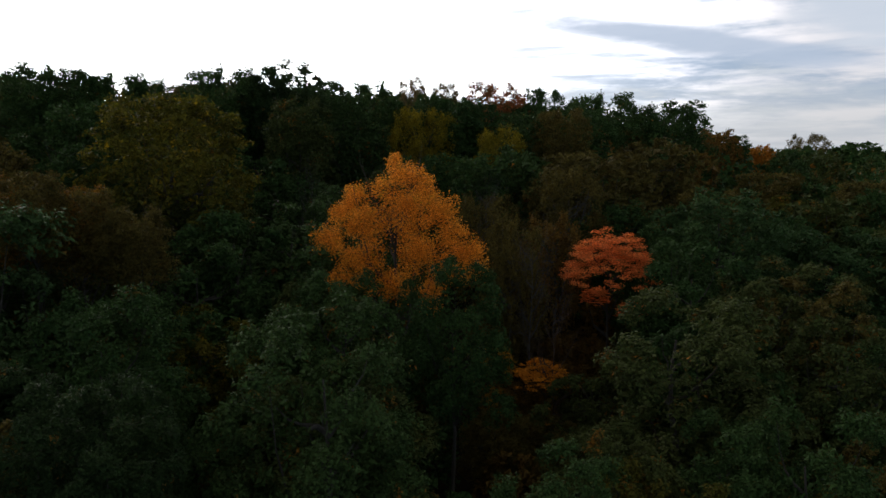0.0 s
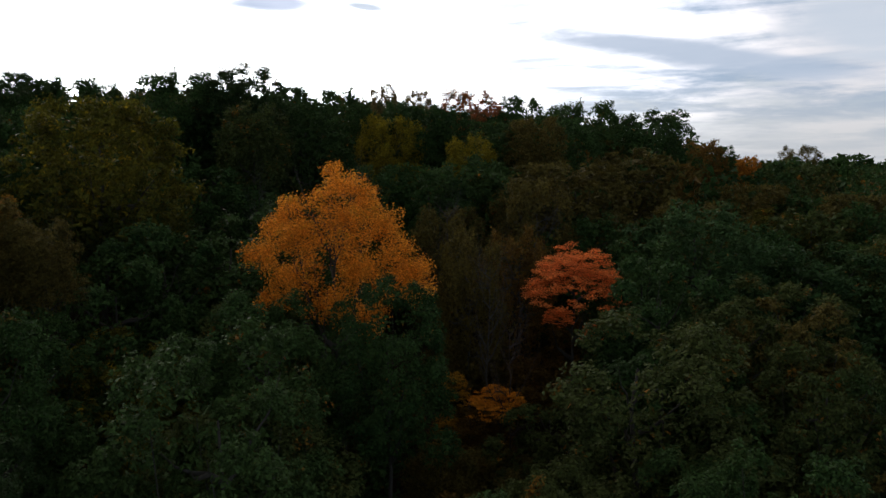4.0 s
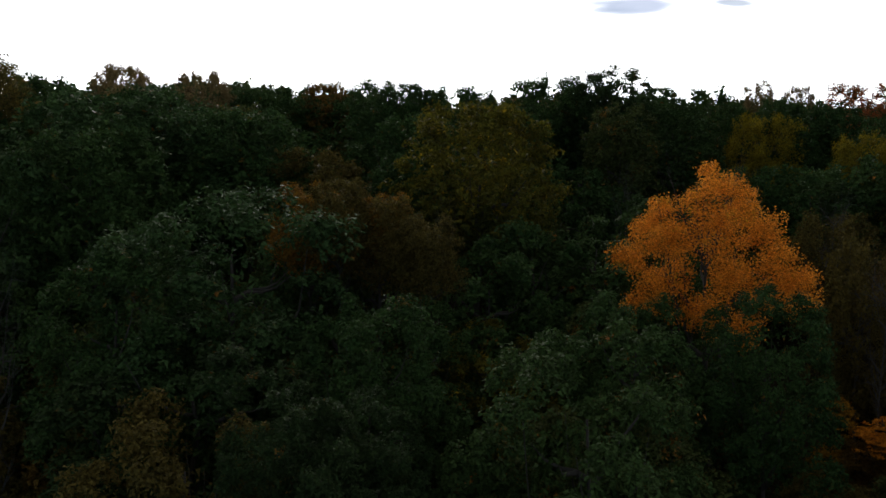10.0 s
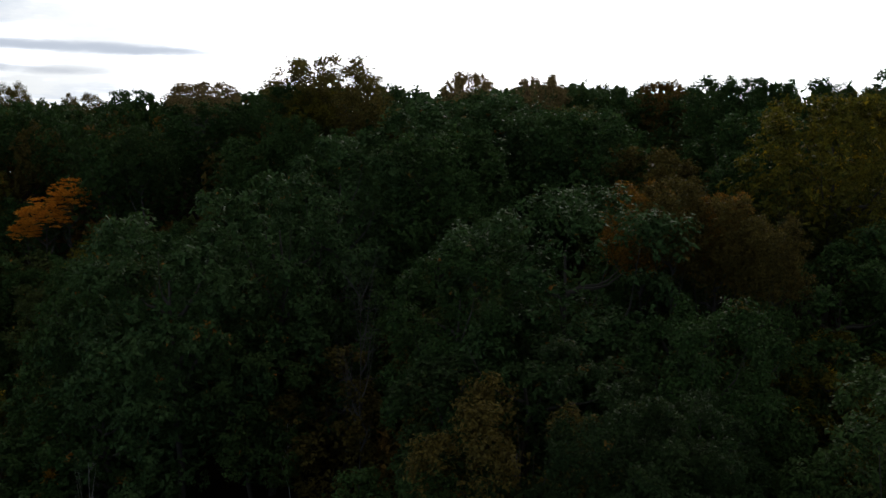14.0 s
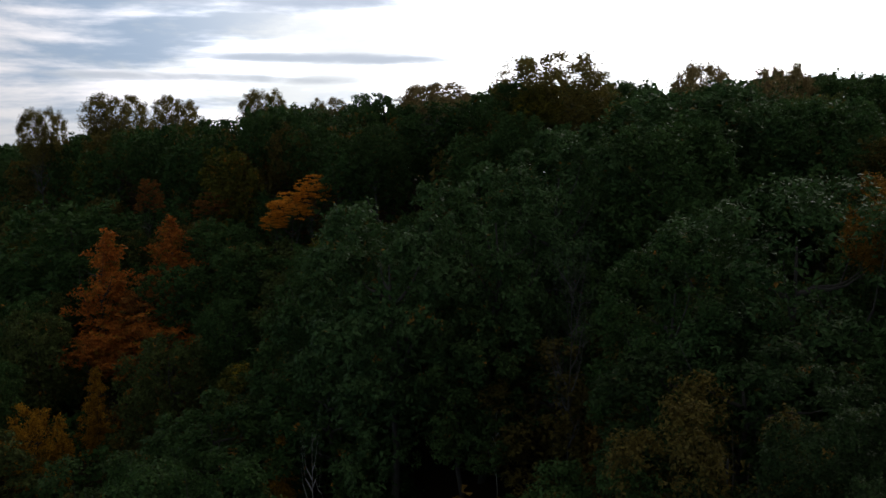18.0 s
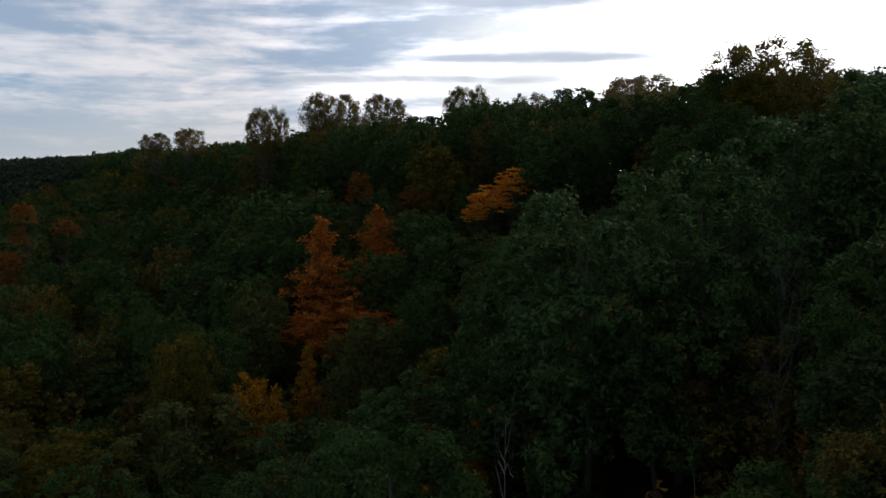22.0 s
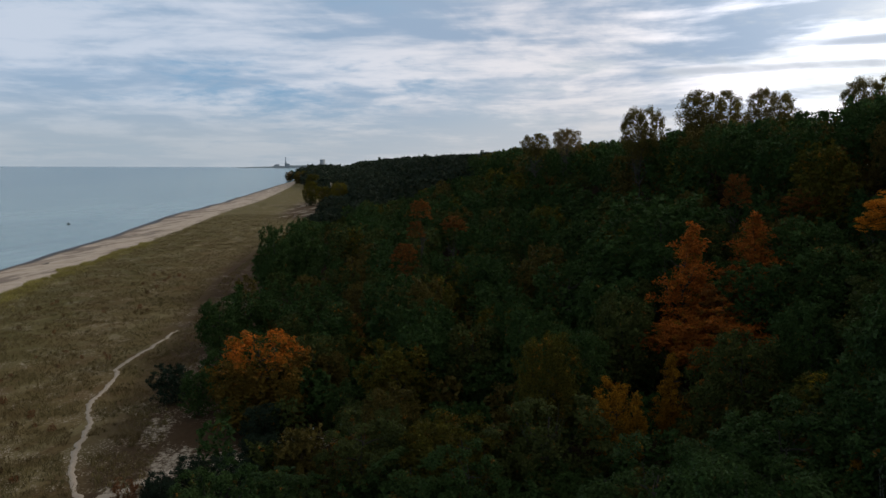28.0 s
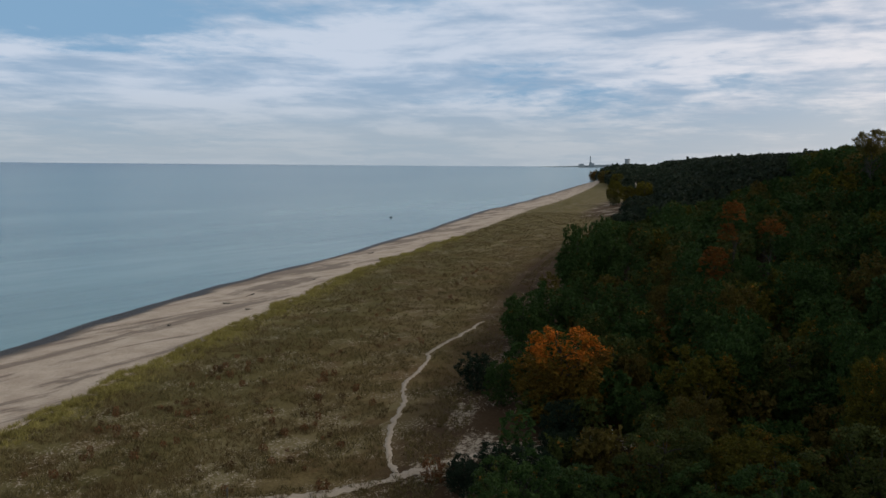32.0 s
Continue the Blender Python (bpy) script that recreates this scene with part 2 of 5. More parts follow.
TINTS = {
    "green": leaf("leaf_green", (0.017, 0.043, 0.011), (0.051, 0.089, 0.025), (0.16, 0.08, 0.015), 0.0, 0.28),
    "greygreen": leaf("leaf_grey_green", (0.021, 0.042, 0.012), (0.050, 0.084, 0.024), (0.25, 0.10, 0.015), 0.0, 0.28),
    "mixed": leaf("leaf_turning_green", (0.032, 0.049, 0.012), (0.073, 0.085, 0.024), (0.22, 0.10, 0.015), 0.04, 0.28),
    # dark green leaf; on near crowns its dark colour stands in for shade
    "deep": leaf("leaf_dark_shade_green", (0.014, 0.033, 0.010), (0.034, 0.055, 0.018), (0.16, 0.08, 0.015), 0.0),
    "fresh": leaf("leaf_light_green", (0.021, 0.048, 0.014), (0.055, 0.095, 0.032), (0.20, 0.09, 0.015), 0.0, 0.28),
    "dark": leaf("needle_dark", (0.010, 0.022, 0.014), (0.025, 0.040, 0.024)),
    "olive": leaf("leaf_olive", (0.048, 0.058, 0.010), (0.132, 0.108, 0.013), (0.30, 0.20, 0.012), 0.05, skirt=((0.034, 0.046, 0.011), 0.22)),
    "yellow": leaf("leaf_olive_yellow", (0.097, 0.089, 0.010), (0.259, 0.189, 0.014)),
    "gold": leaf("leaf_gold", (0.55, 0.17, 0.014), (0.86, 0.37, 0.042), (0.45, 0.28, 0.02), 0.03, 0.45),
    "amber": leaf("leaf_amber", (0.45, 0.18, 0.012), (0.70, 0.28, 0.03), through_light=0.4),
    "ochre": leaf("leaf_ochre", (0.20, 0.10, 0.010), (0.38, 0.19, 0.018), (0.08, 0.07, 0.015), 0.05),
    "ochregreen": leaf("leaf_ochre_green", (0.046, 0.054, 0.009), (0.108, 0.088, 0.012), (0.22, 0.11, 0.015), 0.05),
    "coral": leaf("leaf_coral", (0.66, 0.175, 0.045), (0.86, 0.285, 0.075), through_light=0.4),
    "flame": leaf("leaf_flame", (0.30, 0.11, 0.010), (0.52, 0.15, 0.02), (0.14, 0.085, 0.012), 0.16, skirt=((0.120, 0.080, 0.014), 0.60)),
    "ember": leaf("leaf_ember", (0.206, 0.065, 0.012), (0.400, 0.126, 0.020), (0.20, 0.11, 0.015), 0.12),
    "russet": leaf("leaf_russet", (0.11, 0.045, 0.012), (0.22, 0.085, 0.018), (0.05, 0.05, 0.015), 0.10),
    # shade inside far crowns and bluish haze are put into this colour
    "far": leaf("leaf_far_shaded", (0.015, 0.025, 0.018), (0.032, 0.044, 0.026), (0.07, 0.045, 0.012), 0.02),
    "red": leaf("leaf_red", (0.20, 0.05, 0.016), (0.34, 0.10, 0.03), (0.05, 0.06, 0.02), 0.14),
    "orange": leaf("leaf_orange", (0.28, 0.11, 0.012), (0.40, 0.16, 0.02)),
    "rust": leaf("leaf_rust", (0.084, 0.056, 0.014), (0.159, 0.086, 0.018)),
    "brown": leaf("leaf_brown", (0.063, 0.055, 0.015), (0.116, 0.086, 0.020)),
    "autumn": leaf("leaf_autumn", (0.12, 0.066, 0.012), (0.24, 0.118, 0.016)),
    "tan": leaf("leaf_tan", (0.062, 0.057, 0.015), (0.155, 0.122, 0.030), through_light=0.45),
    "pale": leaf("leaf_pale", (0.105, 0.080, 0.032), (0.19, 0.14, 0.062), through_light=0.5),
}


def bark(name, a, b):
    m, t, p, out = material(name)
    pos = position(t)
    n = noise_of(t, pos, 6.0, 5.0)
    wire(t, mixc(t, n, a, b), p.inputs["Base Color"])
    p.inputs["Roughness"].default_value = 0.9
    bump(t, p, noise_of(t, pos, 14.0, 4.0), 0.6, 0.03)
    return m


BARK = bark("bark", (0.018, 0.015, 0.012), (0.055, 0.046, 0.038))
GREY_BARK = bark("grey_bark", (0.034, 0.03, 0.027), (0.075, 0.067, 0.06))
RUST_BARK = bark("rust_twigs", (0.04, 0.028, 0.024), (0.08, 0.05, 0.04))
BONE_BARK = bark("bleached_wood", (0.12, 0.11, 0.10), (0.26, 0.245, 0.23))
TINTS.update(grey=GREY_BARK, rustbare=RUST_BARK, bone=BONE_BARK)


# ---- ground ----
def interp(x, xs, ys):
    return float(np.interp(x, xs, ys))


ALONG, INLAND = (-0.923, -0.384), (-0.384, 0.923)


def bend(u):
    """How far the shore swings inland along its run."""
    return interp(u, (200, 350, 500, 650, 970, 1350, 5000), (0, 14, 24, 40, 62, 87, 300))


def uv_of(x, y):
    return ALONG[0] * x + ALONG[1] * y, INLAND[0] * x + INLAND[1] * y


def xy_of(u, v):
    return ALONG[0] * u + INLAND[0] * v, ALONG[1] * u + INLAND[1] * v


def height_uv(u, v):
    w = v - bend(u)
    if w < -60:
        # the waterline swings in and out along the beach
        w -= min(1.0, (-60 - w) / 22) * (interp(u, (150, 230, 360, 480), (0, 8, 5, 0)) + 1.6 * noise.noise((u * 0.022, 0.0, 8.0)))
    z = interp(w, (-130, -110, -86, -60, -50, -14, -8, 5, 27, 42, 60, 78, 95, 120, 200, 1500),
               (-5, -4, -1, 0, 0.6, 0.3, 0.6, 3, 8, 12, 17, 21, 22.5, 22, 19, 15))
    if -14 < w < 95:
        low = interp(w, (-14, -8, 5, 20, 30, 42, 60, 78, 95), (0.3, 0.5, 0.8, 1.8, 3, 6, 12.5, 20, 22.5))
        k = interp(u, (5, 55), (0, 1))
        z = z * (1 - k) + low * k
    if z > 0:
        z *= interp(u, (-200, -110, -60), (0.75, 0.8, 1))
    if w > 55:
        z *= 1 + interp(w, (55, 80), (0, 1)) * interp(u, (-10, 30, 170, 300), (0, 0.17, 0.20, 0.08))
    if u > 950 and w > -78:
        z += interp(u, (950, 1350, 2600), (0, 1, 1.25)) * interp(w, (-78, -50, -15, 30, 60), (0, 9, 9, 3, 0))
    if w > -62:
        z += 0.35 * noise.noise((u * 0.06, v * 0.12, 0.0)) + 0.12 * noise.noise((u * 0.3, v * 0.4, 5.0))
    elif w > -84:
        z += 0.10 * noise.noise((u * 0.05, v * 0.15, 2.0))
    return z


def height(x, y):
    return height_uv(*uv_of(x, y))


def steps(*runs):
    """Ascending stations: (start, end, step) runs joined."""
    out = []
    for a, b, s in runs:
        out += list(np.arange(a, b, s))
    return out + [runs[-1][1]]


def mesh_of(name, verts, faces, mat, smooth=True):
    me = bpy.data.meshes.new(name)
    me.from_pydata(verts, [], faces)
    me.materials.append(mat)
    if smooth:
        me.polygons.foreach_set("use_smooth", [True] * len(me.polygons))
    me.update()
    return me


def ground_material():
    m, t, p, out = material("dune_ground")
    pos = position(t)
    sep = t.nodes.new("ShaderNodeSeparateXYZ")
    wire(t, pos, sep.inputs[0])
    x, y, z = sep.outputs
    u = mth(t, "ADD", mth(t, "MULTIPLY", x, ALONG[0]), mth(t, "MULTIPLY", y, ALONG[1]))
    v = mth(t, "ADD", mth(t, "MULTIPLY", x, INLAND[0]), mth(t, "MULTIPLY", y, INLAND[1]))
    curve = t.nodes.new("ShaderNodeFloatCurve")
    c = curve.mapping.curves[0]
    c.points[0].location, c.points[1].location = (0.0, 0.0), (1.0, 1.0)
    for uu in (200, 350, 500, 650, 970, 1350):
        c.points.new(uu / 5000, bend(uu) / 300)
    for q in c.points:
        q.handle_type = "VECTOR"
    curve.mapping.update()
    wire(t, mth(t, "DIVIDE", u, 5000.0, clamp=True), curve.inputs["Value"])
    w = mth(t, "SUBTRACT", v, mth(t, "MULTIPLY", curve.outputs[0], 300.0))
    big = noise_of(t, pos, 0.035, 4.0)
    mid = noise_of(t, pos, 0.22, 5.0, 0.6)
    fine = noise_of(t, pos, 2.6, 5.0, 0.7)
    grit = noise_of(t, pos, 11.0, 3.0, 0.7)
    wob = mth(t, "ADD", w, mth(t, "MULTIPLY", mth(t, "SUBTRACT", mid, 0.5), 9.0))
    # sand: dry pale, darker drift streaks, wet rim
    stretch = t.nodes.new("ShaderNodeMapping")
    stretch.inputs["Rotation"].default_value = (0, 0, radians(-22.6))
    stretch.inputs["Scale"].default_value = (0.03, 0.16, 0.1)
    wire(t, pos, stretch.inputs[0])
    drift = noise_of(t, stretch.outputs[0], 1.0, 6.0, 0.65, 0.8)
    dry = mixc(t, span(t, mid, 0.3, 0.7), (0.45, 0.362, 0.295), (0.58, 0.485, 0.405))
    dry = mixc(t, mth(t, "MULTIPLY", span(t, fine, 0.45, 0.7), 0.35), dry, (0.22, 0.175, 0.14))
    low = span(t, z, -0.85, -0.10, 0.065, 0.0)
    streak = span(t, mth(t, "ADD", drift, low), 0.525, 0.60)
    dry = mixc(t, mth(t, "MULTIPLY", streak, 0.62), dry, (0.125, 0.098, 0.084))
    wet = span(t, mth(t, "ADD", z, mth(t, "MULTIPLY", mth(t, "SUBTRACT", drift, 0.5), 0.5)), -0.88, -0.77, 1.0, 0.0)
    sand = mixc(t, wet, dry, (0.050, 0.041, 0.036))
    # marram flat: yellow-green rim, olive middle, brown and russet towards the wood, bare sand between
    back = mth(t, "ADD", w, mth(t, "MULTIPLY", mth(t, "SUBTRACT", noise_of(t, pos, 0.07, 4.0, 0.6), 0.5), 34.0))
    olive = mixc(t, span(t, mid, 0.32, 0.66), (0.082, 0.072, 0.027), (0.122, 0.103, 0.044))
    brown = mixc(t, span(t, mid, 0.32, 0.66), (0.104, 0.076, 0.033), (0.155, 0.113, 0.055))
    g1 = mixc(t, span(t, back, -42.0, -22.0), olive, brown)
    russet = span(t, noise_of(t, pos, 0.10, 6.0, 0.7), 0.50, 0.61)
    g1 = mixc(t, mth(t, "MULTIPLY", russet, 0.5), g1, (0.115, 0.063, 0.031))
    g1 = mixc(t, mth(t, "MULTIPLY", span(t, fine, 0.46, 0.66), 0.5), g1, (0.185, 0.150, 0.074))
    g1 = mixc(t, mth(t, "MULTIPLY", span(t, fine, 0.50, 0.30), 0.6), g1, (0.040, 0.034, 0.016))
    g1 = mixc(t, mth(t, "MULTIPLY", span(t, u, 200.0, 420.0), 0.7), g1, mixc(t, span(t, mid, 0.35, 0.65), (0.115, 0.096, 0.042), (0.195, 0.158, 0.080)))
    # low windrows across the flat, paler along their crests
    rows = t.nodes.new("ShaderNodeMapping")
    rows.inputs["Rotation"].default_value = (0, 0, radians(38))
    rows.inputs["Scale"].default_value = (0.025, 0.14, 0.1)
    wire(t, pos, rows.inputs[0])
    crest = span(t, noise_of(t, rows.outputs[0], 1.0, 4.0, 0.6, 0.6), 0.55, 0.66)
    g1 = mixc(t, mth(t, "MULTIPLY", crest, 0.55), g1, (0.215, 0.180, 0.100))
    bare = mth(t, "MULTIPLY", span(t, mth(t, "ADD", noise_of(t, pos, 0.13, 5.0, 0.7), span(t, u, 55.0, 85.0, 0.06, 0.0)), 0.48, 0.58), span(t, noise_of(t, pos, 3.6, 4.0, 0.7), 0.55, 0.60))
    rim = mth(t, "MULTIPLY", span(t, wob, -58.0, -54.0), span(t, wob, -54.0, -47.0, 1.0, 0.0))
    g1 = mixc(t, mth(t, "MULTIPLY", rim, span(t, u, 220.0, 420.0, 0.75, 0.15)), g1, mixc(t, span(t, fine, 0.35, 0.65), (0.125, 0.106, 0.028), (0.250, 0.205, 0.075)))
    grass = mixc(t, bare, g1, (0.40, 0.34, 0.28))
    col = mixc(t, span(t, mth(t, "ADD", wob, mth(t, "MULTIPLY", mth(t, "SUBTRACT", noise_of(t, pos, 1.2, 5.0, 0.75), 0.5), 12.0)), -56.5, -54.5), sand, grass)
    spots = None
    for su, sv, sa, sb in ((74, -7.0, 4.0, 2.6), (84, -10, 4.5, 1.6), (67, -10.5, 3.5, 2.0), (76, 4.0, 1.5, 5.0), (71.5, -2.0, 4.5, 2.2)):
        du = mth(t, "DIVIDE", mth(t, "SUBTRACT", u, float(su)), sa)
        dv = mth(t, "DIVIDE", mth(t, "SUBTRACT", v, float(sv)), sb)
        q = mth(t, "SQRT", mth(t, "ADD", mth(t, "MULTIPLY", du, du), mth(t, "MULTIPLY", dv, dv)))
        q = mth(t, "ADD", q, mth(t, "MULTIPLY", mth(t, "SUBTRACT", noise_of(t, pos, 1.1, 6.0, 0.75), 0.5), 3.4))
        q = span(t, q, 0.75, 1.1, 1.0, 0.0)
        spots = q if spots is None else mth(t, "MAXIMUM", spots, q)
    # strip along the wood: russet brush colour, darkened for the trees' shade
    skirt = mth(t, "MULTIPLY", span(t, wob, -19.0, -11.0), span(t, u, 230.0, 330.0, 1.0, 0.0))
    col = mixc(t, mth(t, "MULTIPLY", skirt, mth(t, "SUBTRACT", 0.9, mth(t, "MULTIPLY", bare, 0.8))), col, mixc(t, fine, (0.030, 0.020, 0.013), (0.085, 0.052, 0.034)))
    clearing = mth(t, "MULTIPLY", mth(t, "MULTIPLY", span(t, wob, -26.0, -16.0), span(t, u, 400.0, 450.0)), span(t, u, 600.0, 660.0, 1.0, 0.0))
    col = mixc(t, mth(t, "MULTIPLY", clearing, 0.85), col, mixc(t, span(t, drift, 0.53, 0.60), (0.085, 0.055, 0.040), (0.34, 0.29, 0.24)))
    # under the trees: shade-darkened leaf litter, with sand breaking through at the slope's foot
    shaded_litter = mixc(t, fine, (0.012, 0.009, 0.006), (0.034, 0.023, 0.013))
    col = mixc(t, span(t, wob, -4.0, 3.0), col, shaded_litter)
    spots = mth(t, "MULTIPLY", spots, span(t, noise_of(t, pos, 1.8, 6.0, 0.75), 0.42, 0.56))
    col = mixc(t, spots, col, (0.36, 0.305, 0.25))
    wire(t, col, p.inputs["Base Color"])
    wire(t, mth(t, "SUBTRACT", 0.95, mth(t, "MULTIPLY", wet, 0.55)), p.inputs["Roughness"])
    p.inputs["Specular IOR Level"].default_value = 0.03
    bump(t, p, mth(t, "ADD", mth(t, "MULTIPLY", fine, 1.0), mth(t, "MULTIPLY", grit, 0.35)), 0.5, 0.12)
    return m


def build_ground():
    us = steps((-3500, -500, 500), (-500, -200, 30), (-200, 330, 4.5), (330, 800, 20), (800, 4600, 200))
    vs = steps((-140, -96, 11), (-96, 110, 3.2), (110, 250, 20), (250, 1500, 250), (1500, 4500, 1500))
    verts = [(*xy_of(u, v + bend(u)), height_uv(u, v + bend(u))) for u in us for v in vs]
    n = len(vs)
    faces = [(i * n + j, i * n + j + 1, (i + 1) * n + j + 1, (i + 1) * n + j) for i in range(len(us) - 1) for j in range(n - 1)]
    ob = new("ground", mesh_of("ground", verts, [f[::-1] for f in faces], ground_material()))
    tagged(ob, "sandy beach and grassy foredune rising into a wooded dune ridge", "ground", kind="structure")


build_ground()


def build_water():
    m, t, p, out = material("lake_water")
    pos = position(t)
    stretch = t.nodes.new("ShaderNodeMapping")
    stretch.inputs["Rotation"].default_value = (0, 0, radians(-22.6))
    stretch.inputs["Scale"].default_value = (0.25, 1.0, 1.0)
    wire(t, pos, stretch.inputs[0])
    ripples = noise_of(t, stretch.outputs[0], 0.9, 6.0, 0.6)
    calm = span(t, noise_of(t, stretch.outputs[0], 0.012, 4.0, 0.6, 0.6), 0.4, 0.62)
    long = t.nodes.new("ShaderNodeMapping")
    long.inputs["Rotation"].default_value = (0, 0, radians(38))
    long.inputs["Scale"].default_value = (0.015, 0.10, 1.0)
    wire(t, pos, long.inputs[0])
    # ripple streaks, darkened into the water's colour
    streaks = span(t, noise_of(t, long.outputs[0], 1.0, 8.0, 0.7, 0.4), 0.36, 0.64)
    tone = mixc(t, calm, (0.080, 0.182, 0.220), (0.138, 0.258, 0.290))
    # paler over the shallows; darker blue far out stands for waves reflecting higher sky
    sep = t.nodes.new("ShaderNodeSeparateXYZ")
    wire(t, pos, sep.inputs[0])
    off = mth(t, "ADD", mth(t, "MULTIPLY", sep.outputs[0], INLAND[0]), mth(t, "MULTIPLY", sep.outputs[1], INLAND[1]))
    tone = mixc(t, span(t, off, -420.0, -90.0), tone, mixc(t, calm, (0.165, 0.275, 0.290), (0.205, 0.325, 0.330)))
    tone = mixc(t, span(t, off, -2600.0, -700.0, 1.0, 0.0), tone, (0.042, 0.115, 0.170))
    wire(t, mixc(t, mth(t, "MULTIPLY", streaks, 0.55), tone, mixc(t, 1.0, tone, (0.66, 0.70, 0.76), "MULTIPLY")), p.inputs["Base Color"])
    p.inputs["Specular IOR Level"].default_value = 0.36
    p.inputs["Roughness"].default_value = 0.22
    p.inputs["IOR"].default_value = 1.33
    b = t.nodes.new("ShaderNodeBump")
    wire(t, span(t, calm, 0.0, 1.0, 0.9, 0.4), b.inputs["Strength"])
    b.inputs["Distance"].default_value = 0.12
    wire(t, ripples, b.inputs["Height"])
    wire(t, b.outputs[0], p.inputs["Normal"])
    us, vs = steps((-4700, 4700, 235)), steps((-4700, -350, 217.5), (-350, 150, 100))
    # the far water lifts a little, so that it meets the sky where a wider lake would
    verts = [(*xy_of(u, v), -1.0 + 13.5 * (max(0.0, math.hypot(u, v) - 900) / 3500) ** 2) for u in us for v in vs]
    n = len(vs)
    faces = [(i * n + j + 1, i * n + j, (i + 1) * n + j, (i + 1) * n + j + 1) for i in range(len(us) - 1) for j in range(n - 1)]
    ob = new("water", mesh_of("water", verts, [f[::-1] for f in faces], m))
    tagged(ob, "calm grey-blue lake water reaching to the horizon", "lake", kind="structure")


build_water()


# ---- trees: shared shapes ----
def unit(v):
    return v / np.maximum(np.linalg.norm(v, axis=-1, keepdims=True), 1e-9)


def leaf_mesh(name, centres, normals, size, rng, slim=0.62, fold=0.22, kite=False):
    """One leaf or spray per centre, kite-shaped or three-cornered."""
    n = len(centres)
    nrm = unit(normals)
    a = unit(np.cross(nrm, rng.normal(size=(n, 3))))
    b = np.cross(nrm, a)
    ln = (size * rng.uniform(0.6, 1.4, (n, 1)))
    w = ln * slim * rng.uniform(0.8, 1.2, (n, 1))
    tip = centres + a * ln - nrm * ln * fold
    root = centres - a * ln - nrm * ln * fold * rng.uniform(0, 1, (n, 1))
    l, r = centres + b * w + a * ln * 0.15, centres - b * w + a * ln * 0.15
    if kite:
        verts, k = np.stack([root, l, tip, r], 1).reshape(-1, 3), 4
    else:
        verts, k = np.stack([root + b * w * 0.9, tip, root - b * w * 0.9], 1).reshape(-1, 3), 3
    index = np.arange(k * n, dtype=np.int32)
    starts = np.arange(0, k * n, k, dtype=np.int32)
    me = bpy.data.meshes.new(name)
    me.vertices.add(len(verts))
    me.vertices.foreach_set("co", verts.astype(np.float32).ravel())
    me.loops.add(len(index))
    me.loops.foreach_set("vertex_index", index)
    me.polygons.add(len(starts))
    me.polygons.foreach_set("loop_start", starts)
    me.update(calc_edges=True)
    me.materials.append(TINTS["green"])
    return me


# boughs to a crown, bough radius, tufts to a bough, tuft radius over bough radius, flatness of a bough, share of deep leaves
BOUGHS = {
    "near": (30, 0.18, 0.31, 22, 0.30, 0.60, 0.08),
    "oak": (50, 0.17, 0.28, 11, 0.50, 0.75, 0.20),
    "maple": (32, 0.20, 0.32, 12, 0.40, 0.80, 0.14),
    "airy": (84, 0.15, 0.24, 9, 0.54, 0.95, 0.16),
    "thin": (46, 0.18, 0.27, 11, 0.55, 0.95, 0.06),
}


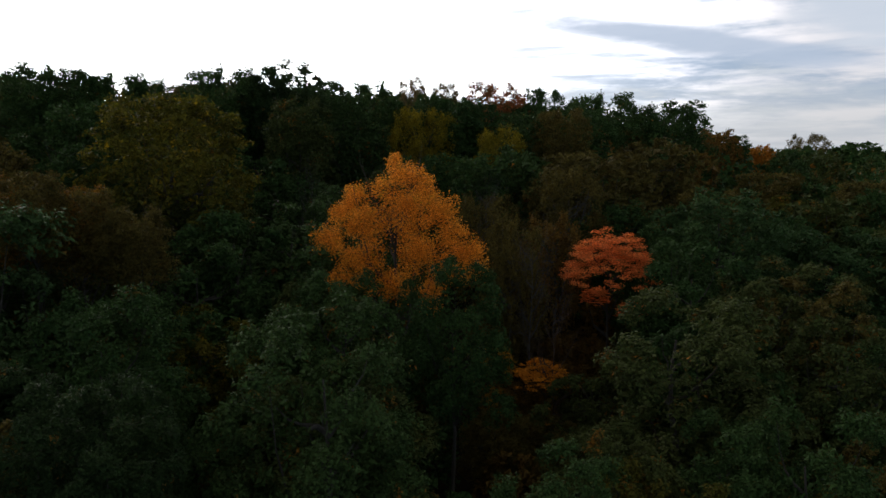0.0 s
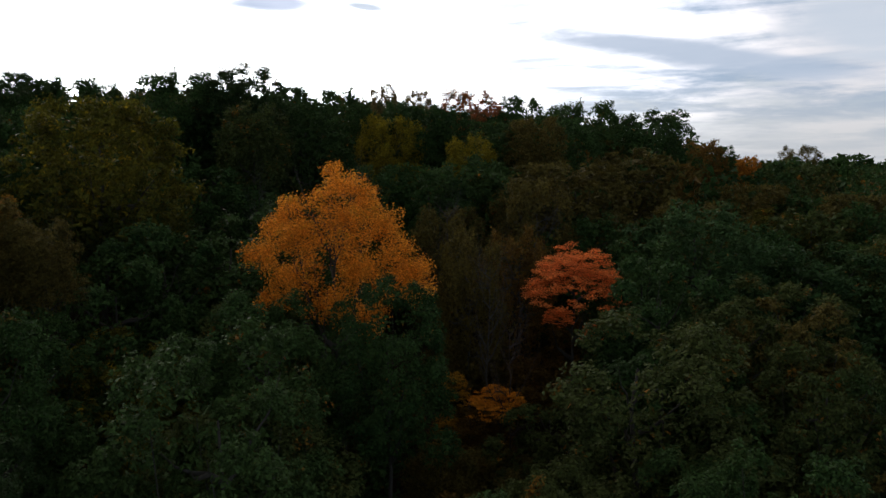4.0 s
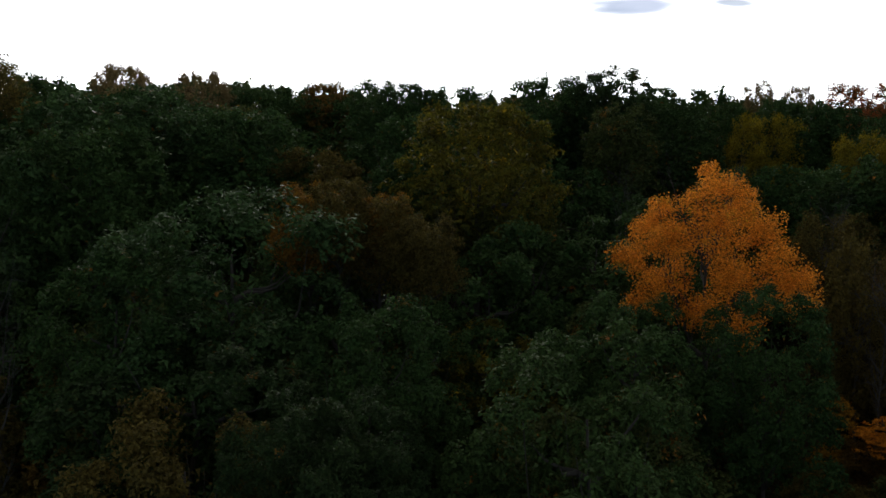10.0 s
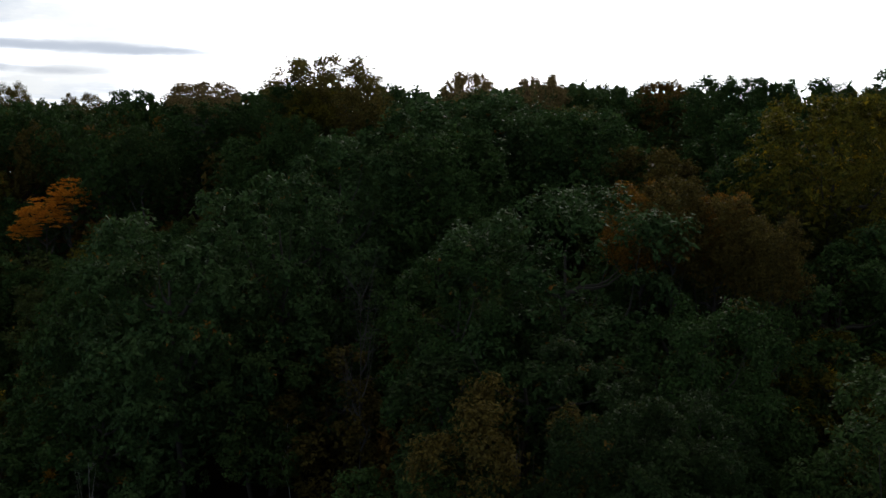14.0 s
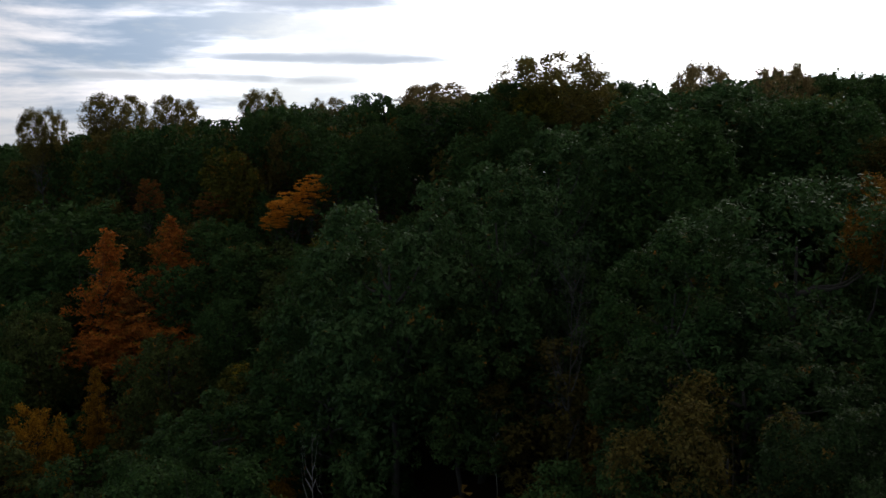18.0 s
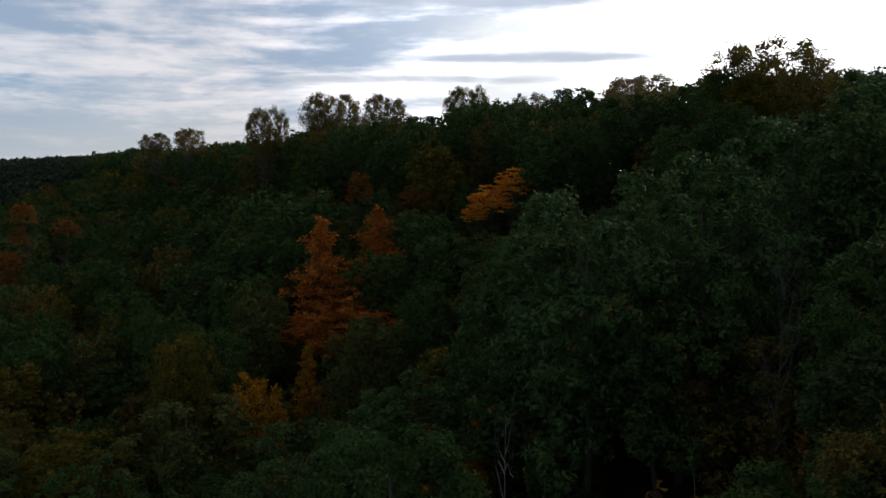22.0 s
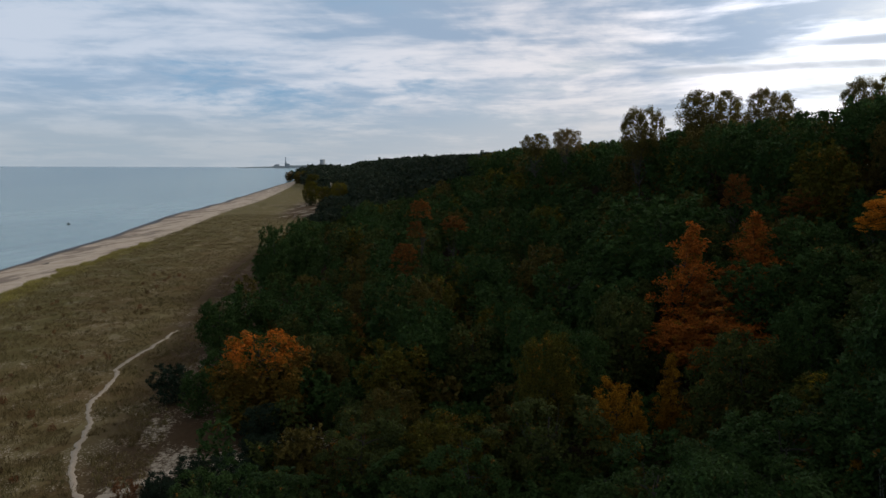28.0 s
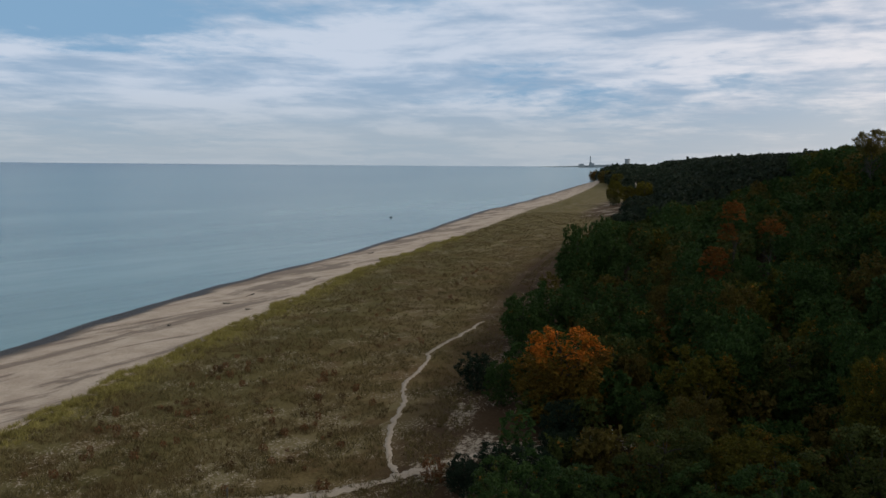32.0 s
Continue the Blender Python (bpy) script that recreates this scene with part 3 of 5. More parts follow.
def lobes_of(kind, rng):
    """Centres and radii of the tufts that make a crown of half-width 1 and half-height 1."""
    out = []
    turn = rng.uniform(0, 6.28)
    if kind in BOUGHS:
        # boughs spread over a dome, each carrying tufts of leaves on its outer and upper side, dark gaps between
        n, r0, r1, tufts, small, flat, _ = BOUGHS[kind]
        for i in range(n):
            k = 0.95 - 1.70 * (i + rng.uniform(0.1, 0.9)) / n
            a = turn + i * 2.39996 + rng.normal(0, 0.3)
            if kind in ("airy", "thin"):
                ring = max(0.0, 1 - k ** 2.5) ** 0.4 if k > 0 else 1.0 - 0.9 * k * k
            else:
                ring = max(0.0, 1 - k ** 2.2) ** 0.45 if k > 0 else 1.0 - 0.12 * k * k     # a dome on a full skirt
            q = rng.uniform(0.68, 0.80) if i % 4 or k > 0.6 else rng.uniform(0.42, 0.6)
            c = np.array([math.cos(a) * ring * q, math.sin(a) * ring * q, k * q])
            r = rng.uniform(r0, r1)
            for _ in range(tufts):
                d = unit(unit(c) * 0.7 + np.array([0, 0, 0.45]) + rng.normal(0, 0.8, 3))
                out.append((c + d * r * rng.uniform(0.60 if kind == "near" else 0.15, 1.08) * np.array([1, 1, flat]), r * small * rng.uniform(0.7, 1.3)))
    elif kind == "gold":
        # a broad crown of rounded boughs: a high middle, a shoulder to one side, a low bough to the other
        for bx, bz, br in ((-0.07, 0.86, 0.10), (0.0, 0.66, 0.19), (0.21, 0.66, 0.15), (0.24, 0.44, 0.20), (-0.22, 0.52, 0.17), (-0.52, 0.42, 0.17), (-0.62, 0.20, 0.22),
                           (-0.76, -0.08, 0.20), (0.0, 0.15, 0.30), (0.42, 0.22, 0.24), (0.58, -0.05, 0.20), (0.78, -0.26, 0.20), (-0.36, 0.10, 0.25), (-0.42, -0.36, 0.28),
                           (0.16, -0.32, 0.30), (0.52, -0.42, 0.26), (-0.12, -0.64, 0.24), (-0.66, -0.55, 0.18), (0.36, -0.68, 0.20), (0.84, -0.52, 0.13)):
            for by in (-0.32, 0.30):
                c = np.array([bx, by * (1 - abs(bx) * 0.6) + rng.normal(0, 0.08), bz])
                for _ in range(14):
                    d = unit(rng.normal(size=3) + np.array([bx * 0.5, 0, 0.4]))
                    out.append((c + d * br * rng.uniform(0.3, 1.0), br * rng.uniform(0.30, 0.55)))
    elif kind == "dome":
        # an umbrella of flat sprays with a level underside
        for i in range(170):
            a, q = turn + i * 2.39996, math.sqrt((i + 0.5) / 170) * 0.94
            out.append((np.array([math.cos(a) * q, math.sin(a) * q, -0.9 + 1.8 * math.sqrt(1 - q * q) * rng.uniform(0.6, 1.0)]), rng.uniform(0.10, 0.17)))
    elif kind == "layered":
        for i in range(130):
            a, q = turn + i * 2.39996, math.sqrt((i + 0.5) / 130) * 0.9
            out.append((np.array([math.cos(a) * q, math.sin(a) * q, 0.8 * (1 - q * q) - 0.1 + rng.uniform(-0.8, 0.2)]), rng.uniform(0.09, 0.19)))
    elif kind == "conic":
        # tiers of sprays, longer towards the foot, their tips turned up
        n = 110
        for i in range(n):
            k = 0.94 - 1.87 * (i + rng.uniform(-0.5, 0.5)) / n
            wide = (0.95 * (1 - k) / 2) ** 0.75 * rng.uniform(0.75, 1.05)
            a, q = turn + i * 2.39996 + rng.normal(0, 0.5), rng.uniform(0.2, 1.0)
            for step in (0.55, 1.0):
                out.append((np.array([math.cos(a) * q * wide * step, math.sin(a) * q * wide * step, k + 0.09 * step * q]), (0.06 + 0.12 * wide) * rng.uniform(0.7, 1.25)))
    return out


def crown_points(kind, leaves, seed):
    """Leaf places, facings and relative sizes of one crown."""
    rng = np.random.default_rng(seed)
    lobes = lobes_of(kind, rng)
    rad = np.array([r for _, r in lobes])
    mid = np.array([c for c, _ in lobes])
    share = rad ** 2
    if kind in ("oak", "airy", "thin"):
        share = share * (1.25 + np.clip(mid[:, 2], -0.9, 1.0))     # more leaves at the top, the part the camera sees against the sky
    pick = rng.choice(len(lobes), leaves, p=share / share.sum())
    d = unit(rng.normal(size=(leaves, 3)))
    upward = {"gold": 0.3, "airy": 0.4, "thin": 0.3}.get(kind, 0.75)
    d[:, 2] = np.where(rng.random(leaves) < upward, np.abs(d[:, 2]), d[:, 2])
    low, deep_shell = (0.5, 0.65) if kind == "near" else ((0.2, 0.8) if kind in BOUGHS else (0.3, 0.88))
    shell = low + deep_shell * rng.random((leaves, 1))
    flat = np.array([1, 1, {"layered": 0.50, "dome": 0.55, "conic": 0.75, "near": 0.75, "oak": 0.8}.get(kind, 1.0)])
    pos = mid[pick] + d * shell * rad[pick, None] * flat
    nrm = unit(d * 0.9 + unit(mid[pick] + 1e-6) * 0.2 + np.array([0, 0, 0.45])) + rng.normal(0, {"near": 0.34, "airy": 1.1, "thin": 1.1, "gold": 0.9}.get(kind, 0.75), (leaves, 3))
    big = np.ones((leaves, 1))
    if kind in BOUGHS:
        # larger sprays deep in the crown, added to block sky and light through it
        deep = rng.random(leaves) < BOUGHS[kind][6]
        m = int(deep.sum())
        pos[deep], big[deep] = unit(rng.normal(size=(m, 3))) * rng.random((m, 1)) ** 0.45 * (0.60 if kind == "near" else 0.80) - (0, 0, 0.06), 1.6
        nrm[deep] = rng.normal(size=(m, 3))
    # fill the crown's full width and height
    pos[:, :2] /= np.percentile(np.hypot(pos[:, 0], pos[:, 1]), 98.8)
    lo, hi = np.percentile(pos[:, 2], (0.5, 99.3))
    pos[:, 2] = (pos[:, 2] - lo) / (hi - lo) * 2 - 1
    return pos, nrm, big


ASPECT = {"near": 1.1, "oak": 1.05, "conic": 1.5}      # usual height to width of a crown


def crown_mesh(name, kind, leaves, size, seed):
    pos, nrm, big = crown_points(kind, leaves, seed)
    pos = pos * (1, 1, ASPECT.get(kind, 1.0))
    return leaf_mesh(name, pos, nrm, size * big, np.random.default_rng(seed + 1), slim=0.6, kite=kind in ("gold", "dome"))


def tubes(name, runs, mat, sides=6):
    """Tapered limbs: each run is a list of (point, radius)."""
    verts, faces = [], []
    for run in runs:
        base = len(verts)
        for i, (q, r) in enumerate(run):
            q = np.array(q, float)
            ahead = np.array(run[min(i + 1, len(run) - 1)][0], float) - np.array(run[max(i - 1, 0)][0], float)
            ahead = unit(ahead)
            side = unit(np.cross(ahead, (0.31, 0.95, 0.11)))
            up = np.cross(side, ahead)
            for k in range(sides):
                a = 2 * math.pi * k / sides
                verts.append(tuple(q + r * (math.cos(a) * side + math.sin(a) * up)))
        for i in range(len(run) - 1):
            for k in range(sides):
                k2 = (k + 1) % sides
                faces.append((base + i * sides + k, base + i * sides + k2, base + (i + 1) * sides + k2, base + (i + 1) * sides + k))
        faces.append(tuple(base + (len(run) - 1) * sides + k for k in range(sides)))
    return mesh_of(name, verts, faces, mat)


def limb(start, way, length, radius, rng, bends=4, up=0.25, wander=0.25):
    run, q, d = [], np.array(start, float), unit(np.array(way, float))
    for i in range(bends + 1):
        run.append((q.copy(), radius * (1 - 0.85 * i / bends)))
        q = q + d * length / bends
        d = unit(d + rng.normal(0, wander, 3) + np.array([0, 0, up * 0.4]))
    return run


def trunk_mesh(name, seed, mat, limbs=8, twigs=0, thick=0.05, low=0.4):
    """A trunk one unit high; sideways one unit is half the crown's width."""
    rng = np.random.default_rng(seed)
    stem = [(np.array([0.0, 0, -0.06]), thick * 1.5)]
    q = np.array([0.0, 0, 0])
    for i in range(7):
        stem.append((q.copy(), thick * (1.1 - 0.15 * i)))
        q = q + np.array([rng.normal(0, 0.035), rng.normal(0, 0.035), 0.155])
    runs = [stem]
    for i in range(limbs):
        k = rng.uniform(low, 0.88)
        at = k / 0.155
        j = min(int(at), 5) + 1
        base = stem[j][0] + (stem[min(j + 1, 7)][0] - stem[j][0]) * (at - int(at))
        a = rng.uniform(0, 2 * math.pi)
        run = limb(base, (math.cos(a), math.sin(a), 0.25), rng.uniform(0.55, 0.9) * (1.1 - 0.5 * k), thick * 0.5 * (1.25 - k), rng, up=0.5)
        runs.append(run)
        for _ in range(twigs):
            s = run[rng.integers(1, 4)]
            b = a + rng.normal(0, 0.8)
            sub = limb(s[0], (math.cos(b), math.sin(b), rng.uniform(0, 0.6)), rng.uniform(0.25, 0.5), s[1] * 0.55, rng, up=0.4)
            runs.append(sub)
            for _ in range(2):
                s2 = sub[rng.integers(1, 4)]
                runs.append(limb(s2[0], rng.normal(size=3) + np.array([0, 0, 0.5]), rng.uniform(0.12, 0.3), s2[1] * 0.5, rng, 3))
    return tubes(name, runs, mat, 5 if twigs else 6)


SHAPES = {}


LEVELS = {   # leaves and leaf size by level of detail, nearest first
    "near": ((26000, 0.0205), (12500, 0.0295), (6000, 0.049), (2400, 0.08), (900, 0.13)),
    "oak": ((24000, 0.0230), (12500, 0.0290), (5000, 0.047), (2600, 0.075), (1100, 0.12)),
    "airy": ((13000, 0.031), (24000, 0.0220), (20000, 0.0240), (5000, 0.050), (1400, 0.09)),
    "gold": ((42000, 0.0130),) * 5, "dome": ((20000, 0.021),) * 5,
    "layered": ((10000, 0.033), (8000, 0.037), (6500, 0.041), (2200, 0.075), (700, 0.15)),
    "conic": ((11000, 0.034), (10000, 0.036), (9000, 0.038), (2500, 0.07), (700, 0.15)),
    "maple": ((13000, 0.032), (12000, 0.033), (11000, 0.034), (4500, 0.055), (1000, 0.12)),
    "thin": ((9000, 0.030), (9000, 0.030), (8500, 0.031), (4200, 0.045), (900, 0.08)),
}


def shapes(kind, level):
    """Crowns of a kind at a level of detail, made once and shared."""
    key = (kind, level)
    if key not in SHAPES:
        leaves, size = LEVELS[kind][level]
        SHAPES[key] = [crown_mesh("crown", kind, leaves, size, 11 * len(SHAPES) + k) for k in range(1 if kind in ("gold", "dome") else 4)]
    return SHAPES[key]


TRUNKS = [trunk_mesh("trunk", 5 + k, BARK, thick=0.04) for k in range(3)]
GOLD_TRUNK = trunk_mesh("trunk", 21, BARK, 14, 2, 0.045, 0.35)
BARE = {k: [trunk_mesh("trunk", 40 + j, TINTS[k], 15, 5, 0.022, 0.3) for j in range(2)] for k in ("grey", "rustbare")}
FINE_TRUNKS = [trunk_mesh("trunk", 60 + k, GREY_BARK, 14, 4, 0.035, 0.45) for k in range(2)]
SNAGS = [trunk_mesh("trunk", 80 + k, BONE_BARK, 6, 1, 0.036, 0.3) for k in range(3)]

LABELS = {
    "green": "dark green broadleaf tree in full leaf on the slope", "greygreen": "grey-green oak with glossy leaves on the slope",
    "mixed": "green oak with a few leaves turning ochre", "deep": "dark green oak in full leaf, partly darkened to stand for shade", "fresh": "broad green oak with slightly lighter leaves on the slope", "dark": "low dark green tree at the sandy edge of the wood",
    "olive": "large olive-green tree turning yellow among green oaks", "yellow": "slender olive-yellow tree below the ridge",
    "gold": "golden-yellow autumn tree with a dark forked trunk", "amber": "amber-yellow autumn tree with layered boughs",
    "ochre": "small ochre-yellow tree low on the slope", "ochregreen": "green tree turning ochre at the foot of the slope",
    "coral": "coral-red autumn tree with flat layered boughs", "flame": "maple with an orange-red top and green-gold skirts beside the grass",
    "ember": "slim ember-red autumn tree among dark green trees", "russet": "small russet-red tree among dark green trees", "red": "thin red-leaved tree on the skyline",
    "orange": "orange-leaved tree on the far ridge", "rust": "rust-brown tree on the ridge", "brown": "dull brown-green tree in autumn leaf",
    "autumn": "bronze-brown autumn tree on the slope", "tan": "tall thinning tree with tan leaves on the skyline",
    "pale": "half-bare tree with pale thin leaves on the skyline", "grey": "leafless grey tree with fine twigs",
    "rustbare": "leafless tree with reddish-brown twigs", "bone": "dead bleached tree with broken limbs",
}
PLACED = []
TREE_RNG = random.Random(7)


def tree(kind, tint, x, y, top, wide, tall, level=None):
    """A tree with its trunk's foot on the ground at x, y, its highest leaves at top, and a crown of that width and height."""
    g = height(x, y)
    far = math.hypot(x, y)
    if level is None:
        level = 0 if far < 43 else (1 if far < 70 or (top > 32.5 and far < 115) else (2 if far < 125 or top > 33 else (3 if far < 200 else 4)))
    thing = new("dead_tree" if kind in ("snag", "bare") else "tree")
    thing.location = (x, y, g)
    thing.rotation_euler = (0, 0, TREE_RNG.uniform(0, 6.28)) if kind != "gold" else (0, 0, 0)
    tagged(thing, LABELS[tint], "tree", "trees of the dune wood")
    full = top - g
    if kind == "near":
        wide *= 1.32
        tall = max(tall, min(full * 0.9, wide * 1.2))     # boughs right down to the brush
    elif kind == "oak" and far < 140 and top > 19:
        wide, tall = wide * 1.25, tall * 0.95
    elif kind == "airy" and far < 300:
        wide, tall = wide * 1.12, tall * 1.15
    pick = TREE_RNG.randrange(12)
    stems = {"gold": [GOLD_TRUNK], "snag": SNAGS, "thin": FINE_TRUNKS, "airy": FINE_TRUNKS}.get(kind, TRUNKS)
    if kind == "bare":
        stems = BARE[tint]
    trunk = new("trunk", stems[pick % len(stems)])
    trunk.parent = thing
    trunk.scale = (wide / 2, wide / 2, full * {"snag": 1.0, "bare": 1.0, "thin": 0.86, "airy": 0.86}.get(kind, 0.9))
    if kind not in ("snag", "bare"):
        me = shapes(kind, level)
        crown = new("crown", me[pick % len(me)])
        crown.parent = thing
        crown.location = (0, 0, full - tall / 2)
        crown.scale = (wide / 2, wide / 2, tall / 2 / ASPECT.get(kind, 1.0))
        crown.material_slots[0].link = "OBJECT"
        crown.material_slots[0].material = TINTS[tint]
    PLACED.append((x, y, wide / 2, top, tall, kind))
    return thing


def bough(thing, kind, tint, x, y, top, wide, tall):
    """A bough of a tree that stands apart from its crown."""
    g = thing.location
    piece = new("bough", shapes(kind, 2)[0])
    piece.parent = thing
    back = -thing.rotation_euler[2]
    dx, dy = x - g.x, y - g.y
    piece.location = (dx * math.cos(back) - dy * math.sin(back), dx * math.sin(back) + dy * math.cos(back), top - tall / 2 - g.z)
    piece.scale = (wide / 2, wide / 2, tall / 2 / ASPECT.get(kind, 1.0))
    piece.material_slots[0].link = "OBJECT"
    piece.material_slots[0].material = TINTS[tint]


# ---- the trees that stand out, one by one ----
tree("oak", "green", -34.8, 71.7, 36.2, 5.8, 7.5)
tree("oak", "green", -32.6, 72.7, 36.1, 4.7, 6.1)
tree("oak", "green", -30.2, 77.0, 36.0, 7.1, 9.2)
tree("oak", "green", -26.8, 77.2, 35.6, 3.5, 4.5)
tree("oak", "green", -19.9, 76.1, 36.3, 7.3, 9.5)
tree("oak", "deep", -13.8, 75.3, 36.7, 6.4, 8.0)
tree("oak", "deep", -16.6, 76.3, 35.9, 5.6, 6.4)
tree("oak", "green", -11.1, 80.9, 35.7, 4.2, 5.5)
tree("oak", "green", -7.9, 87.4, 35.9, 7.2, 9.4)
tree("thin", "pale", -3.4, 93.6, 37.1, 4.0, 5.8)
tree("thin", "pale", 0.1, 94.7, 36.6, 4.0, 5.2)
tree("thin", "red", 5.7, 95.5, 36.6, 7.9, 5.9)
tree("oak", "green", 11.5, 97.1, 36.0, 5.7, 7.4)
tree("oak", "green", 19.7, 101.9, 35.7, 9.3, 12.0)
tree("oak", "green", 27.6, 104.3, 34.8, 11.1, 12.5)
tree("oak", "rust", 36.4, 112.2, 31.6, 6.1, 7.9)
tree("oak", "green", 40.5, 115.1, 31.0, 3.8, 4.9)
tree("oak", "orange", 49.6, 130.9, 29.6, 5.3, 6.6)
tree("thin", "brown", 108.4, 247.2, 33.7, 13.3, 11.1)
tree("oak", "green", 129.7, 259.4, 31.1, 21.9, 15.2)
tree("oak", "olive", -17.7, 53.0, 32.4, 9.0, 11.5)
tree("airy", "yellow", -2.2, 81.9, 32.9, 6.2, 8.4)
tree("airy", "yellow", 5.2, 75.8, 30.9, 4.9, 6.8)
tree("gold", "gold", -2.2, 43.4, 28.4, 8.8, 7.4)
coral = tree("dome", "coral", 10.6, 52.0, 23.8, 6.3, 3.3)
bough(coral, "layered", "coral", 9.5, 51.0, 20.3, 2.0, 0.9)
bough(coral, "layered", "coral", 11.8, 50.6, 19.5, 2.3, 0.9)
ochre = tree("layered", "amber", 5.6, 46.4, 16.9, 3.2, 1.5)
bough(ochre, "layered", "ochre", 3.2, 47.6, 17.4, 2.2, 1.6)
bough(ochre, "layered", "ochre", 3.0, 46.8, 15.2, 2.0, 1.5)
tree("thin", "brown", 4.4, 52.6, 24.6, 5.2, 8.5)
tree("thin", "rust", 7.6, 56.4, 24.4, 5.4, 8.0)
tree("thin", "brown", 2.6, 57.5, 25.6, 5.0, 7.5)
tree("near", "mixed", 7.6, 43.6, 17.0, 4.6, 6.0)
tree("bare", "grey", 5.1, 49.5, 23.6, 5.1, 8.2)
tree("bare", "grey", -10.0, 61.2, 27.6, 3.8, 6.8)
tree("bare", "grey", 3.1, 59.9, 26.4, 4.9, 6.6)
tree("near", "greygreen", -4.6, 29.1, 23.2, 6.6, 8.2)
tree("near", "green", -4.6, 37.3, 23.3, 5.6, 7.0)
tree("near", "green", 0.4, 37.7, 23.8, 4.9, 6.2)
tree("near", "mixed", 11.9, 38.6, 21.8, 9.3, 11.2)
tree("near", "green", -12.7, 31.1, 23.6, 5.8, 7.3)
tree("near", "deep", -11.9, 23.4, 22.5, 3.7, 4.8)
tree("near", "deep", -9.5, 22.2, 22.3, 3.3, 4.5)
tree("oak", "fresh", 19.5, 58.8, 25.8, 9.6, 11.0)
tree("oak", "fresh", 28.7, 59.1, 22.9, 9.5, 9.6)
tree("oak", "brown", 12.5, 68.9, 28.6, 9.1, 9.5)
tree("oak", "brown", 20.5, 82.5, 29.9, 9.3, 10.2)
tree("near", "mixed", 20.2, 40.5, 20.3, 6.0, 9.5)
tree("near", "green", 3.9, 25.9, 19.0, 4.0, 5.0)
tree("oak", "brown", -19.8, 39.3, 27.9, 3.3, 4.1)
tree("oak", "brown", -17.7, 40.2, 27.0, 3.6, 4.5)
tree("oak", "brown", -14.8, 39.2, 26.2, 3.2, 4.0)
tree("thin", "pale", -58.6, 64.8, 38.1, 6.8, 6.5)
tree("thin", "pale", -53.4, 69.5, 37.8, 6.8, 6.5)
tree("oak", "fresh", -46.3, 54.8, 34.3, 12.5, 12.5)
tree("oak", "fresh", -36.6, 52.8, 32.4, 8.9, 11.1)
tree("oak", "green", -39.0, 42.5, 30.8, 8.8, 11.0)
tree("oak", "green", -49.3, 75.4, 36.6, 6.6, 8.6)
tree("oak", "rust", -45.3, 80.3, 37.2, 6.8, 8.8)
tree("near", "fresh", -21.5, 32.9, 27.3, 10.6, 13.1)
tree("near", "green", -23.6, 29.6, 25.2, 6.4, 8.0)
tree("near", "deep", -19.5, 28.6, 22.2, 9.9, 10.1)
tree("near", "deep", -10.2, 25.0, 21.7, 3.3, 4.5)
tree("oak", "autumn", -22.4, 40.9, 27.6, 3.9, 4.9)
tree("oak", "autumn", -18.7, 41.9, 27.1, 3.5, 4.4)
tree("bare", "rustbare", -14.5, 40.5, 25.7, 3.8, 5.2)
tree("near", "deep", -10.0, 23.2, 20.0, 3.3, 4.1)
tree("airy", "tan", -71.8, 56.3, 40.2, 12.8, 8.6)
tree("thin", "pale", -69.3, 75.9, 39.8, 5.9, 6.3)
tree("thin", "pale", -63.3, 81.4, 39.5, 5.6, 6.3)
tree("thin", "pale", -93.6, 53.2, 39.1, 9.6, 4.4)
tree("oak", "green", -72.2, 67.3, 37.7, 8.1, 10.5)
tree("oak", "fresh", -45.7, 49.2, 33.6, 15.4, 15.4)
tree("oak", "green", -34.2, 51.5, 32.2, 8.2, 10.3)
tree("near", "fresh", -39.2, 28.6, 27.9, 8.5, 10.7)
tree("near", "fresh", -38.9, 22.7, 25.9, 8.9, 11.2)
tree("near", "fresh", -42.8, 37.5, 30.3, 8.4, 10.5)
tree("bare", "grey", -31.3, 29.0, 23.7, 4.6, 6.3)
tree("snag", "bone", -37.1, 17.5, 15.4, 2.1, 7.7)
tree("snag", "bone", -36.9, 19.5, 13.7, 1.2, 6.3)
tree("snag", "bone", -34.2, 26.6, 16.0, 1.8, 6.5)
tree("airy", "tan", -134.2, 42.2, 41.3, 7.3, 6.8)
tree("thin", "brown", -127.4, 51.0, 39.8, 6.6, 4.7)
tree("thin", "pale", -106.2, 59.5, 40.3, 9.6, 5.8)
tree("oak", "green", -115.4, 54.0, 39.5, 7.0, 9.1)
tree("airy", "tan", -169.8, 34.2, 42.8, 9.6, 9.6)
tree("airy", "tan", -157.4, 21.8, 41.7, 11.6, 9.9)
tree("airy", "tan", -144.6, 9.2, 37.8, 7.2, 7.6)
tree("thin", "pale", -187.5, -5.9, 36.2, 6.8, 5.9)
tree("oak", "green", -154.0, 38.6, 37.6, 9.9, 9.9)
tree("layered", "amber", -87.1, 34.6, 27.5, 4.8, 3.0)
tree("layered", "amber", -86.9, 31.8, 25.6, 5.6, 2.9)
tree("layered", "amber", -86.3, 29.8, 23.5, 3.2, 1.9)
tree("conic", "ember", -83.4, 12.6, 21.8, 11.0, 14.0)
tree("layered", "ember", -75.3, 14.8, 15.3, 9.5, 6.0)
tree("layered", "ember", -75.5, 9.8, 13.5, 5.1, 2.4)
tree("layered", "russet", -78.6, 16.1, 18.2, 6.7, 4.5)
tree("conic", "ember", -84.7, 18.7, 23.1, 9.0, 9.6)
